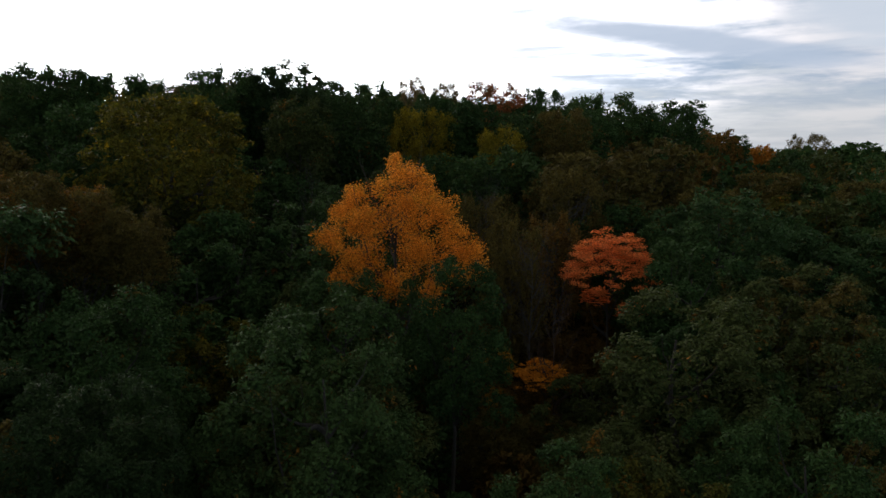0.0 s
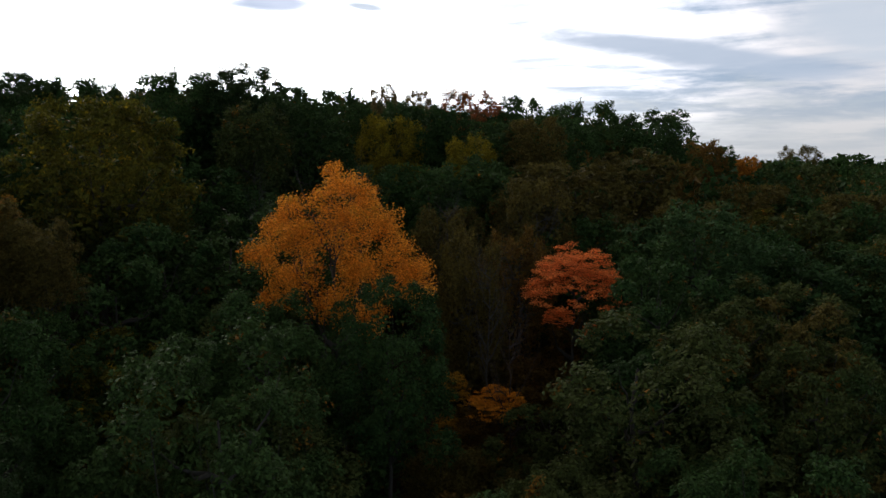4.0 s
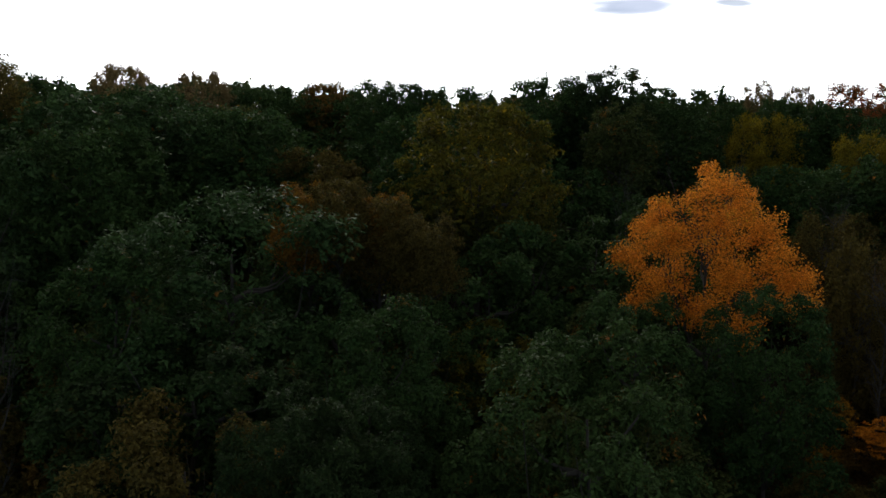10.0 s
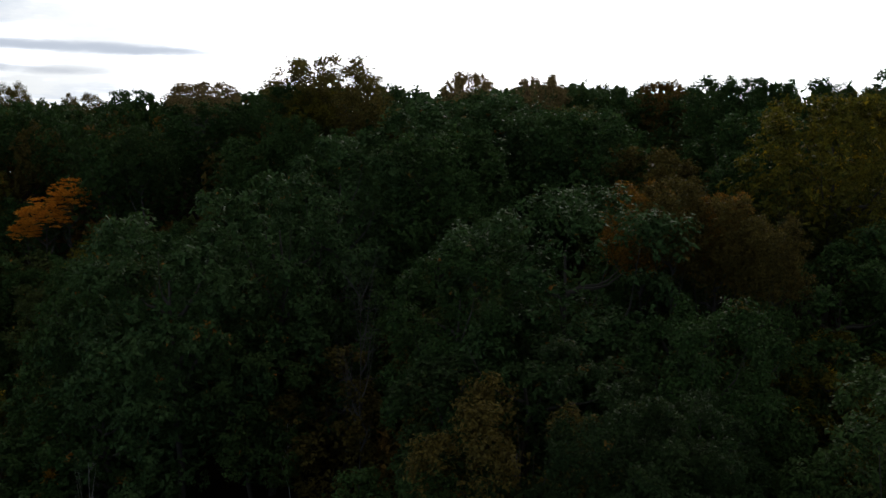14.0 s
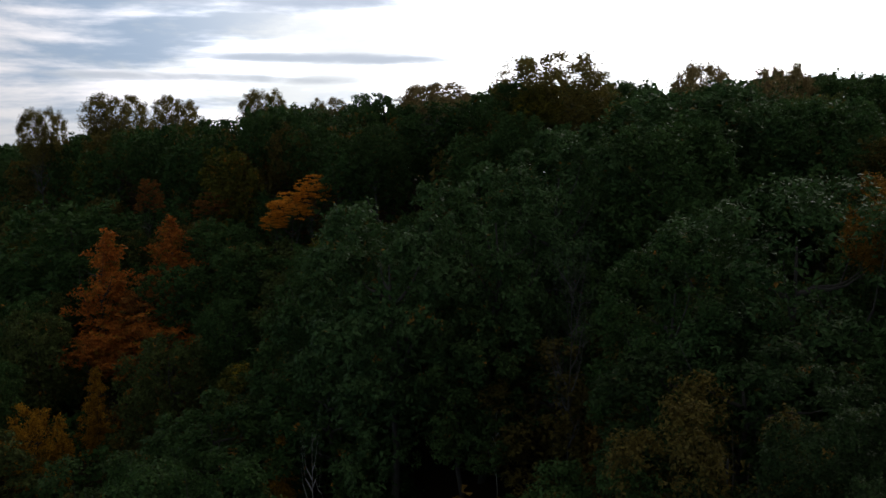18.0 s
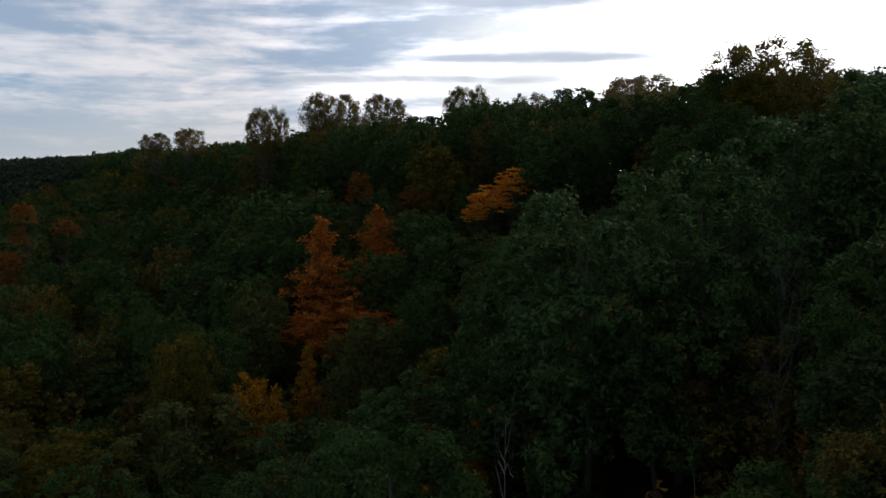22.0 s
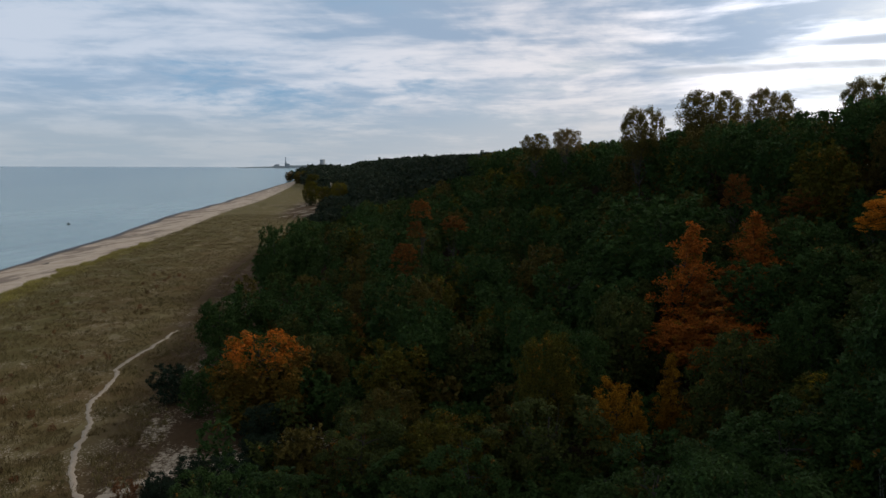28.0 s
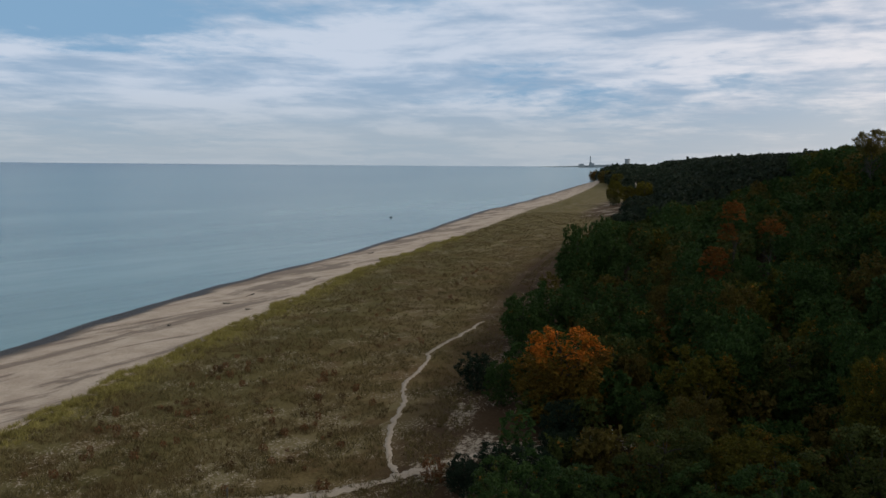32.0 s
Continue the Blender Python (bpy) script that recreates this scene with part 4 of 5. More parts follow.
tree("layered", "russet", -102.9, 19.3, 27.0, 3.8, 4.0)
tree("layered", "russet", -101.7, 26.4, 25.4, 4.8, 3.2)
tree("oak", "autumn", -104.9, 53.9, 35.6, 3.2, 4.0)
tree("maple", "ochre", -61.9, 5.4, 11.3, 5.2, 6.4)
tree("conic", "ochre", -68.1, 9.8, 12.2, 4.2, 7.3)
tree("conic", "ochre", -42.0, 17.2, 13.4, 2.5, 4.6)
tree("oak", "green", -97.8, 10.0, 24.5, 13.0, 13.4)
tree("oak", "green", -76.6, 18.0, 19.2, 5.8, 6.2)
tree("near", "fresh", -45.8, 24.7, 24.9, 9.3, 11.8)
tree("near", "green", -48.7, 21.9, 21.6, 6.7, 11.1)
tree("oak", "mixed", -62.0, 14.5, 15.3, 8.6, 9.3)
tree("maple", "flame", -77.7, -31.6, 10.1, 11.8, 9.0)
tree("maple", "green", -160.6, -65.6, 14.8, 8.5, 13.0)
tree("maple", "green", -169.4, -62.8, 15.1, 10.1, 12.7)
tree("maple", "green", -104.8, -50.0, 9.2, 7.1, 8.0)
tree("maple", "green", -115.7, -50.8, 8.9, 8.1, 7.6)
tree("oak", "dark", -82.5, -44.8, 5.0, 5.2, 4.4)
tree("oak", "mixed", -84.5, -28.5, 8.6, 6.2, 7.1)
tree("oak", "ochregreen", -77.0, -16.2, 10.0, 8.6, 7.9)
tree("oak", "brown", -65.5, -13.9, 8.7, 6.5, 6.8)
tree("oak", "ochregreen", -55.7, -6.5, 9.5, 9.3, 7.3)
tree("oak", "green", -53.8, 1.1, 7.2, 6.2, 4.3)
tree("oak", "dark", -58.9, -25.6, 4.0, 5.0, 3.2)
tree("oak", "dark", -69.6, -27.6, 5.0, 4.6, 4.0)
tree("oak", "dark", -64.0, -25.4, 4.2, 4.2, 3.4)
tree("oak", "dark", -54.3, -29.6, 3.4, 3.2, 2.6)
tree("oak", "dark", -56.2, -31.0, 3.2, 2.8, 2.6)
tree("oak", "dark", -57.6, -28.8, 4.2, 3.6, 3.4)
tree("oak", "green", -105.5, -10.2, 12.2, 9.8, 8.2)
tree("oak", "green", -101.9, -0.4, 15.9, 10.8, 9.9)
tree("oak", "green", -79.5, -7.1, 8.2, 7.0, 5.4)
russet = tree("layered", "russet", -140.6, -28.9, 22.0, 4.2, 3.4)
bough(russet, "layered", "russet", -139.6, -29.6, 18.2, 3.6, 3.0)
tree("layered", "russet", -134.9, -21.8, 19.5, 4.6, 2.6)
russet = tree("layered", "russet", -123.0, -27.4, 15.7, 4.8, 3.6)
bough(russet, "layered", "russet", -122.0, -27.0, 12.4, 3.4, 2.2)
tree("airy", "tan", -211.6, -15.5, 36.1, 7.0, 5.0)
tree("thin", "pale", -202.1, -7.7, 36.8, 6.0, 4.6)
tree("oak", "brown", 4.4, 54.7, 17.5, 6.5, 3.3)
tree("oak", "rust", 8.5, 53.0, 16.7, 5.7, 3.4)
tree("bare", "rustbare", 6.4, 45.9, 20.9, 4.8, 7.1)
tree("oak", "rust", 4.3, 47.6, 15.3, 5.4, 3.0)
tree("oak", "brown", 5.7, 43.0, 14.4, 5.5, 3.3)
tree("oak", "brown", 2.7, 41.3, 15.4, 4.1, 4.1)
tree("thin", "brown", 9.5, 63.3, 27.5, 7.5, 9.6)
tree("oak", "green", -49.2, 80.4, 36.0, 8.2, 10.5)
tree("oak", "green", -42.5, 70.7, 31.6, 6.6, 7.7)
tree("oak", "green", -86.8, 48.9, 35.8, 11.6, 11.4)
tree("airy", "rust", -1364.1, -555.9, 16.3, 16.1, 16.8, 3)
tree("airy", "ochregreen", -1073.8, -413.7, 19.5, 20.5, 18.5, 3)
tree("airy", "brown", -1030.4, -401.3, 18.7, 22.7, 17.8, 3)
tree("airy", "ochregreen", -890.5, -332.3, 17.3, 18.2, 16.6, 3)
tree("airy", "olive", -527.1, -197.3, 16.6, 11.6, 15.9, 3)
tree("airy", "ochregreen", -540.5, -192.4, 13.2, 10.2, 12.3, 3)
tree("airy", "olive", -522.5, -175.1, 16.2, 12.9, 14.8, 3)


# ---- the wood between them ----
CAMERA_SPOT = (2.0, 4.0, 28.5)     # the camera's standpoint; sight lines are reckoned from here


def blocks_view(x, y, r, top):
    """Whether a tree here would block the camera's view of one of those above, or stand in it."""
    d = math.hypot(x - CAMERA_SPOT[0], y - CAMERA_SPOT[1])
    az = math.atan2(y - CAMERA_SPOT[1], x - CAMERA_SPOT[0])
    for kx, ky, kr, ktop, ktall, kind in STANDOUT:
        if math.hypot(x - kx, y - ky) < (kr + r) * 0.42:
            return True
        kd = math.hypot(kx - CAMERA_SPOT[0], ky - CAMERA_SPOT[1])
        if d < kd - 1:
            off = abs((math.atan2(ky - CAMERA_SPOT[1], kx - CAMERA_SPOT[0]) - az + math.pi) % (2 * math.pi) - math.pi)
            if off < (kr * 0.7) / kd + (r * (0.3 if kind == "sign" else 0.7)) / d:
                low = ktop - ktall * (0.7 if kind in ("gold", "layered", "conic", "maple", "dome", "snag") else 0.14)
                if (top - CAMERA_SPOT[2]) / d > (low - CAMERA_SPOT[2]) / kd:
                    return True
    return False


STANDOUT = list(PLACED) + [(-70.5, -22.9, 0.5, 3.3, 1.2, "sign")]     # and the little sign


def bearing(x, y):
    return math.atan2(-(x - CAMERA_SPOT[0]), y - CAMERA_SPOT[1])


# the skyline traced from the camera's view: bearing in degrees, rise over distance
SKYLINE = (
    (-28.1, 0.0066), (-25.3, 0.0049), (-20.8, 0.0020), (-17.5, 0.0189), (-15.3, 0.0495), (-7.6, 0.0581), (-0.4, 0.0659),
    (4.4, 0.0762), (8.4, 0.0780), (14.2, 0.0869), (19.8, 0.0852), (25.0, 0.0796), (29.8, 0.0830), (34.5, 0.0909), (37.9, 0.0973), (42.6, 0.0930), (42.6, 0.0906), (49.3, 0.0913), (49.9, 0.0972), (58.0, 0.0923), (60.1, 0.0864), (65.4, 0.0771),
    (66.1, 0.0781), (68.4, 0.0721), (68.9, 0.0705), (72.3, 0.0711), (75.3, 0.0640), (78.4, 0.0509), (81.3, 0.0450), (84.9, 0.0422), (87.0, 0.0276), (91.5, 0.0242), (91.7, 0.0228), (94.8, 0.0161), (96.1, 0.0189), (98.8, 0.0135), (104.5, 0.0094), (106.4, 0.0041), (108.0, 0.0026), (110.3, 0.0012), (111.9, -0.0020), (114.0, -0.0060))


def skyline_cap(x, y):
    """The height that caps trees here, so they fit the camera's skyline."""
    rise = interp(math.degrees(bearing(x, y)), [a for a, _ in SKYLINE], [e for _, e in SKYLINE])
    return CAMERA_SPOT[2] + rise * math.hypot(x - CAMERA_SPOT[0], y - CAMERA_SPOT[1])


def sites(seed, stands):
    """Jittered places in stands of the wood: (x, y, distance, depth into the wood)."""
    rng = random.Random(seed)
    for u0, u1, v0, v1, gap in stands:
        for i in range(int((u1 - u0) / gap)):
            for j in range(int((v1 - v0) / gap)):
                u = u0 + (i + rng.uniform(0.05, 0.95)) * gap
                w = v0 + (j + rng.uniform(0.05, 0.95)) * gap
                x, y = xy_of(u, w + bend(u))
                far, az = math.hypot(x, y), math.degrees(math.atan2(-x, y))
                if 19 < far < 400 and -31 < az < 126:
                    yield x, y, far, w, u


def in_clearing(x, y):
    """The sandy corner where the path meets the wood stays open."""
    return math.hypot((x + 65) / 5.5, (y + 32.5) / 4.8) < 1


def out_of_sight(k, crowns):
    """Whether nearer crowns cover crown k, seen from the camera's standpoint; crowns are (distance, bearing,
    half-width, top, tall).
    """
    far, az, r, top, _ = crowns[k]
    rise = (top - CAMERA_SPOT[2]) / far
    for side in (-0.9, -0.45, 0.0, 0.45, 0.9):
        b = az + side * r / far
        if not any(abs(b - crowns[j][1]) < 0.7 * crowns[j][2] / crowns[j][0] and (crowns[j][3] - 0.3 * crowns[j][4] - CAMERA_SPOT[2]) / crowns[j][0] > rise
                   for j in range(len(crowns)) if crowns[j][0] < far - 2):
            return False
    return True


def fill_wood():
    rng = random.Random(3)
    common = ["green"] * 12 + ["mixed"] * 4 + ["greygreen"] * 2 + ["brown"] * 2 + ["ochregreen", "olive"]
    found = []
    for x, y, far, w, u in sites(5, ((-70, 130, -9, 120, 5.7), (130, 330, -4, 112, 7.4), (-130, -70, 45, 125, 8.0), (-290, -130, 85, 240, 11.0))):
        r, tall, tint = rng.uniform(2.4, 4.1), rng.uniform(8.0, 12.5), rng.choice(common)
        if w > 66:
            tall = rng.uniform(12.5, 17)
        if w < 16:
            tall, r = rng.uniform(4.5, 8.0), r * 0.8
        g = height(x, y)
        top = min(g + tall, skyline_cap(x, y) - rng.uniform(-0.5, 0.5))
        if in_clearing(x, y) or top - g < 3.5 or (CAMERA_SPOT[2] - top) / far > 0.43 or blocks_view(x, y, r, top):
            continue
        found.append((far, x, y, top, r, min((top - g) * 0.95, (2.6 if far < 75 else 2.5) * r), tint))
    found.sort()
    seats = [(far, x, y, r, top, tall) for far, x, y, top, r, tall, _ in found]
    seats += [(math.hypot(x, y), x, y, r, top, tall) for x, y, r, top, tall, kind in STANDOUT if kind in ("near", "oak", "maple")]
    crowns = [(far, bearing(x, y), r, top, tall) for far, x, y, r, top, tall in seats]
    stands, rest = [], []
    for k, f in enumerate(found):
        hidden = k < 260 and out_of_sight(k, crowns)
        if hidden or len(stands) >= 185:
            # trees out of sight behind others are plainer
            rest.append((250.0, *f[1:]) if hidden else f)
        else:
            stands.append(f)
    for far, x, y, top, r, tall, tint in stands:
        tree("near" if far < 60 else "oak", tint, x, y, top, 2 * r, tall)
    return rest


def understory():
    """Saplings and brush that close the wood's floor, and sky gaps the camera sees at the crest."""
    rng = random.Random(8)
    out = []
    for x, y, far, w, u in sites(9, ((-70, 130, -4, 55, 4.1), (-70, 130, 55, 112, 4.8), (130, 330, 55, 112, 6.5), (-130, -70, 50, 125, 8), (-70, 330, 112, 142, 6.0))):
        if in_clearing(x, y) or min(math.hypot(x - k[0], y - k[1]) for k in PLACED) < 2.2:
            continue
        r, top = rng.uniform(1.6, 2.39), height(x, y) + (rng.uniform(2.8, 6.0) if w < 55 else (rng.uniform(4, 8) if w < 72 else rng.uniform(6, 12)))
        top = min(top, skyline_cap(x, y) - 1.3)
        if (CAMERA_SPOT[2] - top) / far < 0.43 and not blocks_view(x, y, r, top):
            out.append((far, x, y, top, r, top - height(x, y), rng.choice(("green", "green", "mixed", "brown", "rust"))))
    return out


def joined_wood(name, label, found):
    """Trees too many and too far to count, as one mesh of leaf sprays."""
    rng = np.random.default_rng(77)
    kinds = [crown_points("oak", 2600, 300 + k) for k in range(5)]
    tints = sorted({f[6] for f in found})
    cs, ns, sz, slot = [], [], [], []
    for far, x, y, top, r, tall, tint in found:
        pos, nrm, _ = kinds[rng.integers(len(kinds))]
        keep = 2000 if far < 110 else (1300 if far < 150 else (750 if far < 200 else 420))
        if name == "brush":
            keep = 650 if far < 60 else (400 if far < 85 else 140)
        a = rng.uniform(0, 6.28)
        turn = np.array([[math.cos(a), -math.sin(a), 0], [math.sin(a), math.cos(a), 0], [0, 0, 1]])
        cs.append(pos[:keep] @ turn.T * (r, r, tall / 2) + (x, y, top - tall / 2))
        ns.append(nrm[:keep] @ turn.T)
        sz.append(np.full((keep, 1), r * 2.9 / math.sqrt(keep)))
        slot.append(np.full(keep, tints.index(tint), dtype=np.int32))
    me = leaf_mesh(name, np.concatenate(cs), np.concatenate(ns), np.concatenate(sz), rng, slim=0.7)
    me.materials.clear()
    for k in tints:
        me.materials.append(TINTS[k])
    me.polygons.foreach_set("material_index", np.concatenate(slot))
    tagged(new(name, me), label, "woods", kind="stuff")


joined_wood("wood", "dense dark green wood with brown and ochre crowns covering the ridge", fill_wood())
joined_wood("brush", "dark saplings and brush under the trees", understory())


# ---- woods far along the shore ----
def far_woods():
    """Far crowns, each a lumpy tuft of sprays, too many to count."""
    rng = np.random.default_rng(91)
    cs, ns, sz = [], [], []
    for u0, u1, gap, per in ((330, 700, 8.5, 220), (700, 1500, 16, 110), (1500, 3200, 34, 60)):
        for i in range(int((u1 - u0) / gap)):
            for j in range(int(210 / gap)):
                u = u0 + (i + rng.uniform(0, 1)) * gap
                w = -80 + (j + rng.uniform(0, 1)) * gap
                if w < interp(u, (330, 700, 850, 1050, 1500), (2, 4, -8, -42, -74)):
                    continue
                v = w + bend(u)
                x, y = xy_of(u, v)
                tall = (rng.uniform(9, 14) if w > 20 else rng.uniform(4, 8)) if u < 900 else rng.uniform(10, 15)
                tall = min(tall, skyline_cap(x, y) + rng.uniform(-2.0, 0.4) - height_uv(u, v))
                if tall < 2.5:
                    continue
                r = gap * rng.uniform(0.42, 0.62)
                d = unit(rng.normal(size=(per, 3)))
                d[:, 2] = np.abs(d[:, 2]) * 0.9 + 0.05
                q = np.stack([x + d[:, 0] * r, y + d[:, 1] * r, height_uv(u, v) + tall * (0.25 + 0.75 * d[:, 2])], -1)
                cs.append(q + rng.normal(0, r * 0.10, q.shape))
                ns.append(d + rng.normal(0, 0.4, d.shape))
                sz.append(np.full((per, 1), gap * (0.125 if per > 200 else 0.15)))
    me = leaf_mesh("far_woods", np.concatenate(cs), np.concatenate(ns), np.concatenate(sz), rng, slim=0.7)
    me.materials[0] = TINTS["far"]
    ob = new("far_woods", me)
    tagged(ob, "woods running on along the far shore, dark green with shade painted in", "woods", kind="stuff")


far_woods()


# ---- the foredune: path, grass, shrubs, driftwood ----
def sand_material():
    m, t, p, out = material("bare_sand")
    pos = position(t)
    f = noise_of(t, pos, 1.3, 6.0, 0.7)
    wire(t, mixc(t, f, (0.30, 0.245, 0.195), (0.46, 0.385, 0.315)), p.inputs["Base Color"])
    p.inputs["Roughness"].default_value = 0.95
    bump(t, p, noise_of(t, pos, 3.0, 5.0, 0.7), 0.6, 0.15)
    return m


SAND = sand_material()


def ribbon(name, label, knots, wide):
    """A trodden strip along knots (u, v), with ragged edges, just over the ground."""
    pts = []
    for i in range(len(knots) - 1):
        a, b, c, d = (np.array(knots[min(max(i + k, 0), len(knots) - 1)], float) for k in (-1, 0, 1, 2))
        n = max(3, int(np.linalg.norm(c - b) / 0.4))
        for k in range(n):
            q = k / n
            pts.append(0.5 * (2 * b + (c - a) * q + (2 * a - 5 * b + 4 * c - d) * q * q + (3 * b - a - 3 * c + d) * q ** 3))
    verts, faces = [], []
    for i, q in enumerate(pts):
        ahead = unit(pts[min(i + 1, len(pts) - 1)] - pts[max(i - 1, 0)])
        side = np.array([-ahead[1], ahead[0]])
        for k in (-1, -0.4, 0.4, 1):
            rag = 1 + 0.6 * noise.noise((q[0] * 1.1, q[1] * 1.1, k * 9.0)) + 0.7 * noise.noise((q[0] * 3.1, q[1] * 3.1, k * 5.0))
            e = q + side * wide * 0.5 * k * rag + side * (0.25 * noise.noise((q[0] * 0.35, 4.0, 1.0)) + 0.30 * noise.noise((q[0] * 0.8, q[1] * 0.8, 1.0)))
            verts.append((*xy_of(*e), height_uv(*e) + (0.10 if abs(k) < 1 else 0.02)))
    for i in range(len(pts) - 1):
        for k in range(3):
            faces.append((4 * i + k, 4 * i + k + 1, 4 * i + k + 5, 4 * i + k + 4))
    ob = new(name, mesh_of(name, verts, faces, SAND))
    tagged(ob, label, "path", kind="structure")


ribbon("path", "narrow trodden sand path winding through the dune grass",
       ((66, -13.2), (69.1, -14.6), (77, -16.5), (88.1, -17.5), (94.1, -18.9), (107.4, -18.6), (112.5, -19.2), (122.6, -17.6), (128, -16.4), (138, -14.6)), 0.58)
ribbon("track", "wide sandy track crossing the foot of the dune",
       ((52.3, -36), (56.6, -26), (59.6, -19.8), (62.4, -15.4), (66, -12.2), (70, -8), (74, -5)), 1.5)


def blades_material(name, a, b, c):
    m, t, p, out = material(name)
    g = t.nodes.new("ShaderNodeNewGeometry")
    patch = span(t, noise_of(t, g.outputs["Position"], 0.12, 4.0), 0.38, 0.62)
    col = mixc(t, g.outputs["Random Per Island"], a, b)
    col = mixc(t, mth(t, "MULTIPLY", patch, 0.7), col, c)
    wire(t, col, p.inputs["Base Color"])
    p.inputs["Roughness"].default_value = 0.7
    p.inputs["Specular IOR Level"].default_value = 0.15
    return m


def blades(name, label, spots, tall, mat, per, rng):
    """Tufts of grass at spots (x, y, z), each a few leaning blades."""
    n = len(spots) * per
    base = np.repeat(np.array(spots), per, 0) + np.c_[rng.normal(0, 0.13, (n, 2)), np.zeros(n)]
    lean = np.c_[rng.normal(0, 0.42, (n, 2)), np.ones(n)]
    h = tall * rng.uniform(0.5, 1.3, (n, 1))
    tip = base + lean * h
    side = unit(np.c_[rng.normal(size=(n, 2)), np.zeros(n)]) * 0.03
    verts = np.stack([base - side, base + side, tip], 1).reshape(-1, 3)
    me = bpy.data.meshes.new(name)
    me.vertices.add(3 * n)
    me.vertices.foreach_set("co", verts.astype(np.float32).ravel())
    me.loops.add(3 * n)
    me.loops.foreach_set("vertex_index", np.arange(3 * n, dtype=np.int32))
    me.polygons.add(n)
    me.polygons.foreach_set("loop_start", np.arange(0, 3 * n, 3, dtype=np.int32))
    me.update(calc_edges=True)
    me.materials.append(mat)
    tagged(new(name, me), label, "grass", kind="stuff")


def foredune_grass():
    rng = np.random.default_rng(12)
    flat, rim = [], []
    while len(flat) < 52000:
        u, w = 46 + 420 * rng.random() ** 2.2, rng.uniform(-55, -9)
        if noise.noise((u * 0.22, w * 0.22, 7.0)) + 0.5 * noise.noise((u * 0.9, w * 0.9, 3.0)) < -0.22:
            continue
        if abs(w - interp(u, (60, 66, 77, 94, 112, 143, 206), (-20, -13, -16.5, -18.9, -19.2, -14.1, -12.3))) < 0.9:
            continue
        v = w + bend(u)
        flat.append((*xy_of(u, v), height_uv(u, v) - 0.03))
    while len(rim) < 11000:
        u = 46 + 260 * rng.random() ** 1.5
        w = -56.5 + 3.2 * noise.noise((u * 0.09, 2.0, 0.0)) + abs(rng.normal(0, 2.4))
        if noise.noise((u * 0.5, w * 0.5, 11.0)) < -0.12:
            continue
        v = w + bend(u)
        rim.append((*xy_of(u, v), height_uv(u, v) - 0.03))
    blades("dune_grass", "olive and straw-brown dune grass in thin tufts", flat, 0.45,
           blades_material("dune_grass", (0.054, 0.047, 0.016), (0.235, 0.188, 0.082), (0.122, 0.082, 0.036)), 5, rng)
    blades("marram_grass", "yellow-green marram grass along the edge of the beach", rim, 0.6,
           blades_material("marram", (0.16, 0.142, 0.034), (0.42, 0.36, 0.12), (0.22, 0.19, 0.055)), 5, rng)


foredune_grass()


def shrub_mesh(seed):
    pos, nrm, _ = crown_points("thin", 420, seed)
    return leaf_mesh("shrub", pos * (1, 1, 0.9) + (0, 0, 0.55), nrm, 0.13, np.random.default_rng(seed), slim=0.45)


def foredune_shrubs():
    rng = random.Random(31)
    made = [shrub_mesh(400 + k) for k in range(3)]
    tints = [leaf("shrub_russet", (0.10, 0.050, 0.024), (0.20, 0.094, 0.044)), leaf("shrub_dark", (0.065, 0.042, 0.020), (0.12, 0.070, 0.034))]
    heads = [(rng.uniform(56, 120) if k % 2 else rng.uniform(60, 210), rng.uniform(-46, -20)) for k in range(40)]
    for cu, cv in heads:
        for _ in range(rng.randint(2, 6)):
            u, v = cu + rng.gauss(0, 3.5), cv + rng.gauss(0, 2.5)
            if v > -20:
                continue
            x, y = xy_of(u, v)
            ob = new("shrub", made[rng.randrange(3)])
            r = rng.uniform(0.22, 0.5)
            ob.location, ob.scale = (x, y, height(x, y)), (r, r, r * rng.uniform(0.9, 1.5))
            ob.rotation_euler = (0, 0, rng.uniform(0, 6.28))
            ob.material_slots[0].link = "OBJECT"
            ob.material_slots[0].material = tints[0 if rng.random() < 0.7 else 1]
            tagged(ob, "small russet-brown shrub in the dune grass", "shrub", "shrubs in the dune grass")
    for u, v, r, h in ((64.5, -9.6, 1.3, 2.0), (61.0, -18.5, 0.8, 1.0), (118, -21.5, 0.5, 0.8)):
        x, y = xy_of(u, v)
        ob = new("shrub", made[1])
        ob.location, ob.scale = (x, y, height(x, y)), (r, r, h * 0.7)
        ob.material_slots[0].link = "OBJECT"
        ob.material_slots[0].material = tints[0]
        tagged(ob, "rusty-brown bush beside the sandy track", "shrub", "shrubs in the dune grass")


foredune_shrubs()


def driftwood():
    rng = np.random.default_rng(5)
    for u, v, ln, turn in ((162.6, -67.5, 3.2, 0.3), (150.5, -69, 2.2, 2.0), (127.4, -68.5, 1.5, 1.1), (186, -62, 2.6, 0.7), (142, -60.5, 1.8, 2.6), (250, -64, 4.0, 0.2), (300, -58, 3.0, 0.5)):
        x, y = xy_of(u, v)
        run = limb((0, 0, 0), (math.cos(turn), math.sin(turn), 0), ln, 0.17, rng, 5, 0.0, 0.06)
        stub = limb(run[2][0], (math.cos(turn + 1), math.sin(turn + 1), 0.5), 0.5, 0.07, rng, 2)
        ob = new("driftwood", tubes("driftwood", [run, stub], GREY_BARK, 8))
        ob.location = (x, y, height(x, y) + 0.08)
        tagged(ob, "grey driftwood log lying on the beach", "driftwood", "driftwood on the beach")


driftwood()


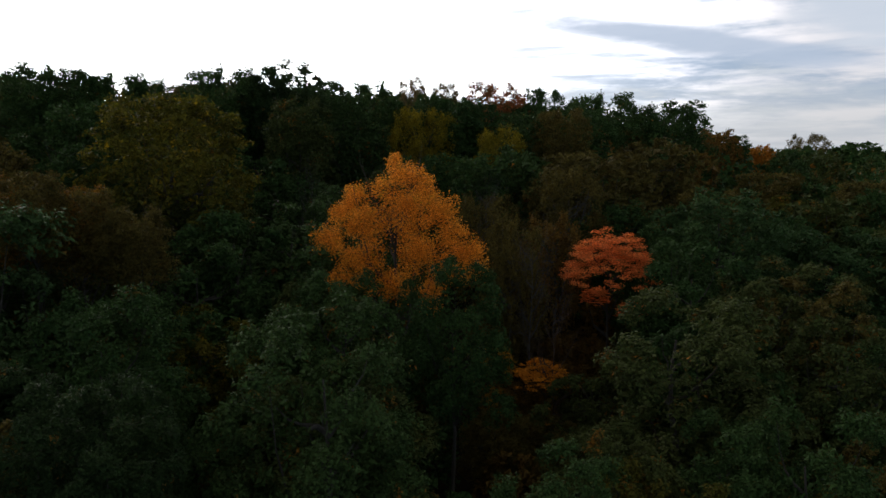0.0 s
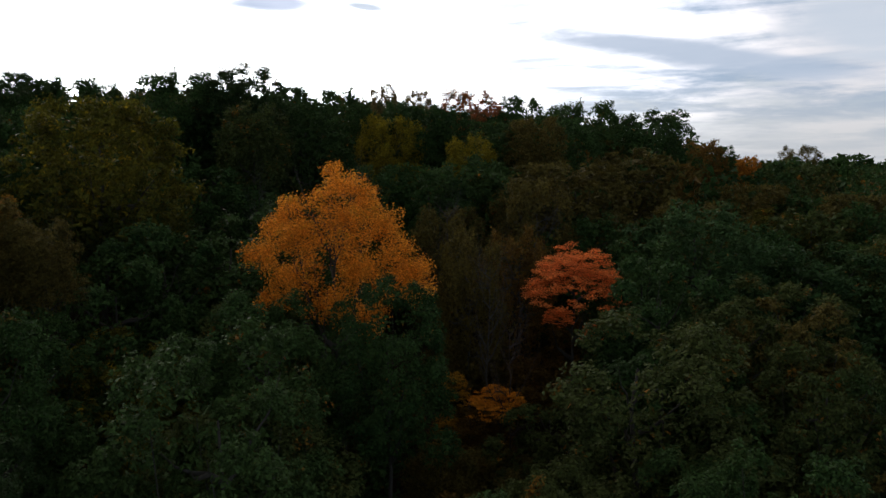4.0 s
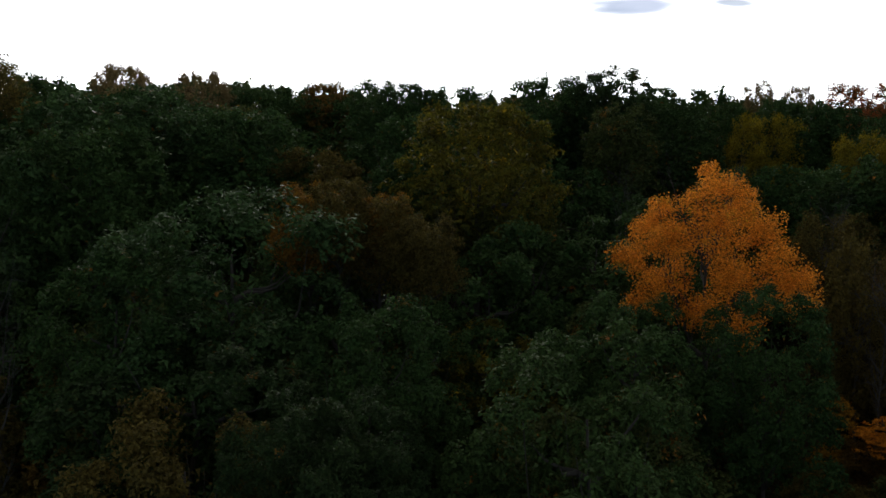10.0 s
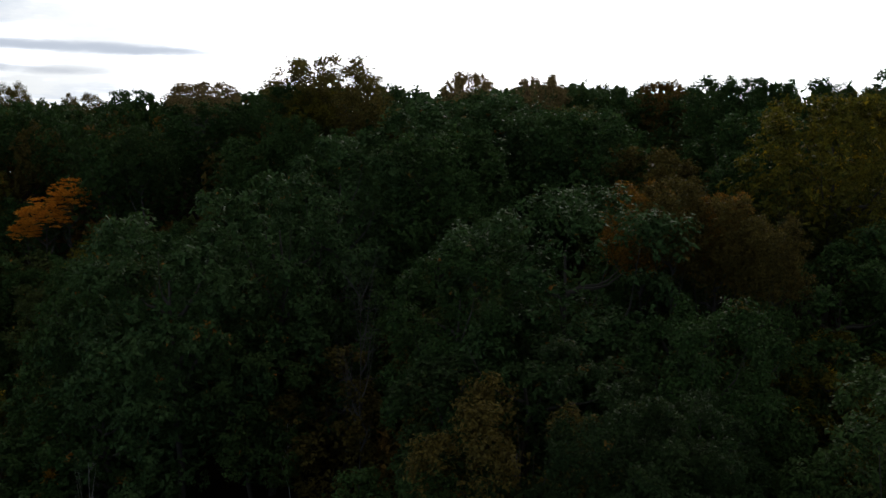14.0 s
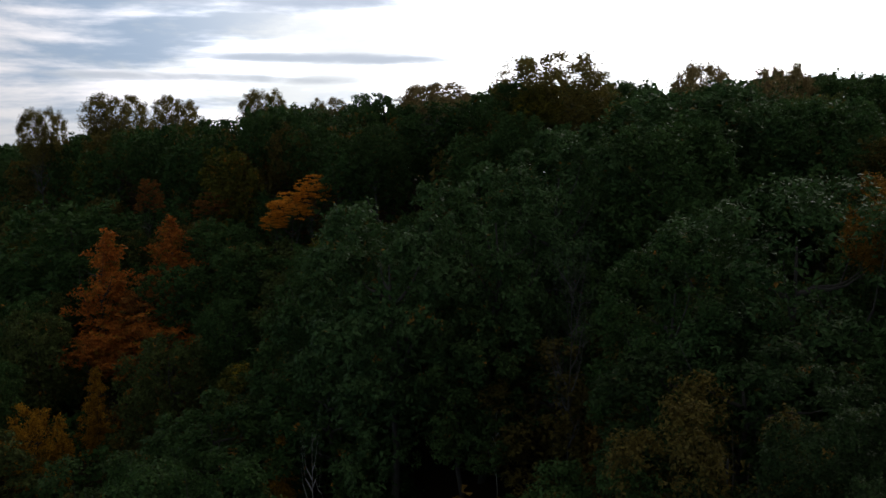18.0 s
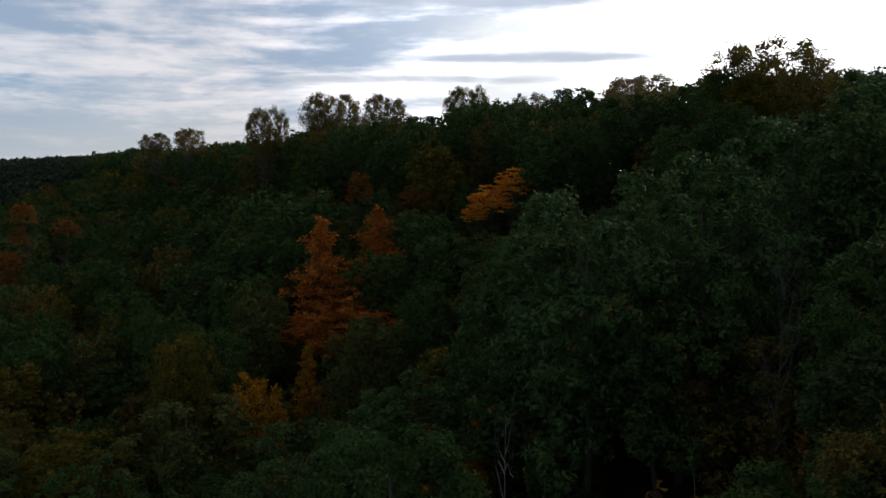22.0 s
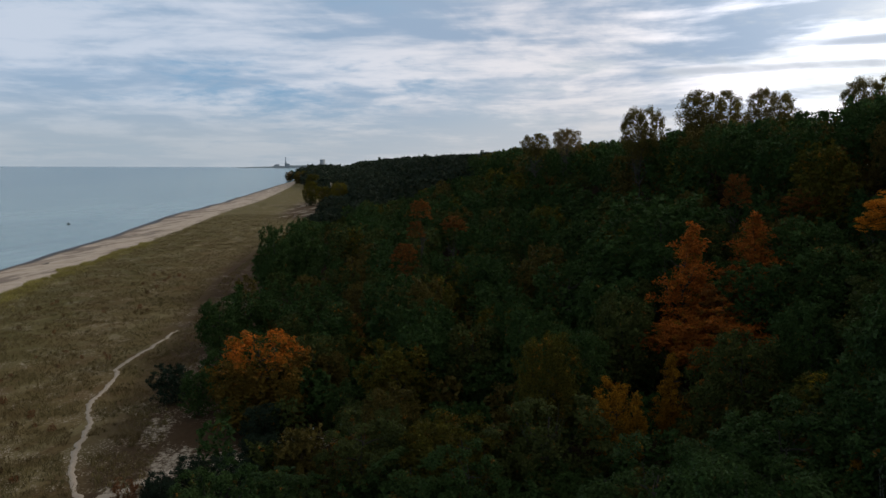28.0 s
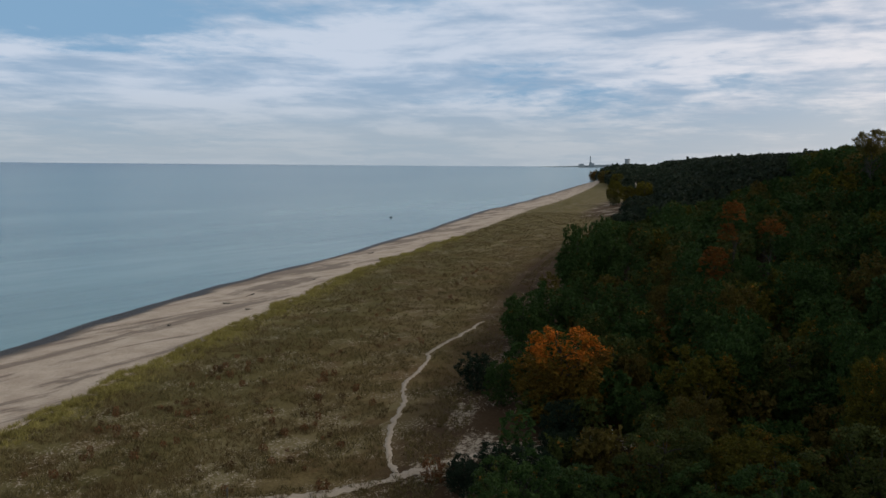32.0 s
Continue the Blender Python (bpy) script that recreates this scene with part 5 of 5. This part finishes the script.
# ---- small man-made things ----
def plain(name, col, rough=0.8):
    m, t, p, out = material(name)
    n = noise_of(t, position(t), 0.7, 5.0)
    wire(t, mixc(t, n, tuple(c * 0.85 for c in col), tuple(min(1, c * 1.12) for c in col)), p.inputs["Base Color"])
    p.inputs["Roughness"].default_value = rough
    return m


def block(name, size, at, mat, parent=None, bevel=0.0):
    bm = bmesh.new()
    bmesh.ops.create_cube(bm, size=1.0)
    bmesh.ops.scale(bm, vec=size, verts=bm.verts)
    if bevel:
        bmesh.ops.bevel(bm, geom=bm.edges[:], offset=bevel, segments=2, affect="EDGES")
    me = bpy.data.meshes.new(name)
    bm.to_mesh(me)
    bm.free()
    me.materials.append(mat)
    ob = new(name, me)
    ob.location = at
    ob.parent = parent
    return ob


def turned(name, profile, sides, mat, parent=None):
    """A body of revolution from (radius, height) pairs."""
    verts = [(r * math.cos(2 * math.pi * k / sides), r * math.sin(2 * math.pi * k / sides), z) for r, z in profile for k in range(sides)]
    faces = [(i * sides + k, i * sides + (k + 1) % sides, (i + 1) * sides + (k + 1) % sides, (i + 1) * sides + k) for i in range(len(profile) - 1) for k in range(sides)]
    faces += [tuple(range(sides))[::-1], tuple((len(profile) - 1) * sides + k for k in range(sides))]
    ob = new(name, mesh_of(name, verts, faces, mat))
    ob.parent = parent
    return ob


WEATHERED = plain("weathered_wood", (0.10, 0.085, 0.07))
# bluish tones of the power station: distance haze put into the colour
POWER_GREY = plain("hazy_concrete", (0.34, 0.38, 0.42))
POWER_DARK = plain("hazy_steel", (0.26, 0.30, 0.34))


def wooden_post(x, y):
    thing = new("post")
    thing.location = (x, y, height(x, y))
    shaft = turned("shaft", ((0.075, -0.3), (0.07, 0.95), (0.05, 1.0)), 10, WEATHERED, thing)
    block("rail_stub", (0.05, 0.3, 0.09), (0.06, 0, 0.75), WEATHERED, thing, 0.008)
    tagged(thing, "short weathered wooden post beside the sandy track", "post")


def trail_sign(x, y):
    thing = new("trail_sign")
    thing.location, thing.rotation_euler = (x, y, height(x, y)), (0, 0, radians(30))
    turned("pole", ((0.05, -0.3), (0.045, 2.2)), 8, WEATHERED, thing)
    panel = block("panel", (0.42, 0.03, 0.34), (0, -0.06, 2.0), plain("pale_blue_paint", (0.50, 0.62, 0.68), 0.5), thing, 0.01)
    tagged(thing, "small pale blue sign panel on a post among trees", "sign")


def buoy(x, y):
    thing = new("buoy")
    thing.location = (x, y, -1.0)
    turned("float", ((0.35, -0.3), (0.8, -0.05), (0.85, 0.25), (0.5, 0.5)), 14, plain("dark_hull", (0.02, 0.022, 0.025), 0.4), thing)
    turned("mast", ((0.09, 0.4), (0.07, 1.1), (0.14, 1.15), (0.02, 1.4)), 8, POWER_DARK, thing)
    tagged(thing, "small dark buoy floating off the beach", "buoy")


def far_spot(azimuth, distance):
    return -math.sin(radians(azimuth)) * distance, math.cos(radians(azimuth)) * distance


def power_station():
    thing = new("power_station")
    x, y = far_spot(112.5, 4400)
    thing.location, thing.rotation_euler = (x, y, 0), (0, 0, radians(112.5))
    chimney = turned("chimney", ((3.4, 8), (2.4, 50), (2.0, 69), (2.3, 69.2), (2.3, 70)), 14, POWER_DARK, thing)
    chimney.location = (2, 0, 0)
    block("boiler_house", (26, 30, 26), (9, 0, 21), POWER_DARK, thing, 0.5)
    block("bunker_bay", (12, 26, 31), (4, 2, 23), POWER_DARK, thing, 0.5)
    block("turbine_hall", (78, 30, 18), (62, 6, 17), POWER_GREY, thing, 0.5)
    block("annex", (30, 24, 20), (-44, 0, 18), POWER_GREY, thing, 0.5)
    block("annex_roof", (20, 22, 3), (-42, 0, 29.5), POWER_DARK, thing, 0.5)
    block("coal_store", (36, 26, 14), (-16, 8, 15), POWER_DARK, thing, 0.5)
    tagged(thing, "distant power station with a tall chimney on the shore, grey with painted haze", "power station")


def cooling_tower():
    thing = new("cooling_tower")
    x, y = far_spot(110.0, 4400)
    thing.location = (x, y, 0)
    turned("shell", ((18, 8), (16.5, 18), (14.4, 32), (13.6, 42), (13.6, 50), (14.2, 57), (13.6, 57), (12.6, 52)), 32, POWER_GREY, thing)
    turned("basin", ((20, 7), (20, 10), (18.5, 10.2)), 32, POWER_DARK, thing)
    tagged(thing, "distant concrete cooling tower above the trees, pale with painted haze", "cooling tower")


def headland():
    """The low wooded point on which the power station stands."""
    rng = random.Random(2)
    verts, faces = [], []
    n = 90
    for i in range(n + 1):
        az = 115.9 - 5.4 * i / n
        rise = interp(i / n, (0, 0.08, 0.3, 0.6, 1), (13.5, 15.5, 18, 22, 30)) + 1.6 * noise.noise((i * 0.5, 0.0, 0.0)) * min(1, i / 12)
        for d, z in ((4440, 4), (4450, 11 + (rise - 11) * 0.7), (4475, rise), (4700, rise * 0.95), (4710, 4)):
            verts.append((*far_spot(az, d), z))
    for i in range(n):
        for k in range(4):
            faces.append((5 * i + k, 5 * i + k + 1, 5 * i + k + 6, 5 * i + k + 5))
    # far haze is painted into the headland's blue-grey
    ob = new("headland", mesh_of("headland", verts, [f[::-1] for f in faces], plain("hazy_shore", (0.20, 0.245, 0.28), 0.9)))
    tagged(ob, "low wooded headland on the horizon, blue-grey with painted haze", "headland", kind="structure")


def sand_slope(x, y, wide, tall):
    """A steep bare blowout in the dune among the far trees."""
    verts = [(0, 0, tall)]
    for i in range(1, 7):
        for k in range(16):
            a, q = 2 * math.pi * k / 16, i / 6
            r = wide * q * (1 + 0.25 * noise.noise((math.cos(a) * 2, math.sin(a) * 2, wide)))
            verts.append((r * math.cos(a), r * math.sin(a), tall * (1 - q) ** 1.3 - (1.5 if i == 6 else 0)))
    faces = [(0, 1 + k, 1 + (k + 1) % 16) for k in range(16)]
    faces += [(1 + 16 * i + k, 17 + 16 * i + k, 17 + 16 * i + (k + 1) % 16, 1 + 16 * i + (k + 1) % 16) for i in range(5) for k in range(16)]
    ob = new("sand_bank", mesh_of("sand_bank", verts, faces, SAND))
    ob.location = (x, y, height(x, y))
    tagged(ob, "steep pale bank of bare sand among far trees", "sand bank", "sand banks by the far trees")


sand_slope(*xy_of(800, 47), 4.5, 11.0)
sand_slope(*xy_of(610, 33), 4.0, 7.0)
wooden_post(*xy_of(57.5, -25.5))
trail_sign(-70.5, -22.9)
buoy(-353.6, -256.0)
power_station()
cooling_tower()
headland()
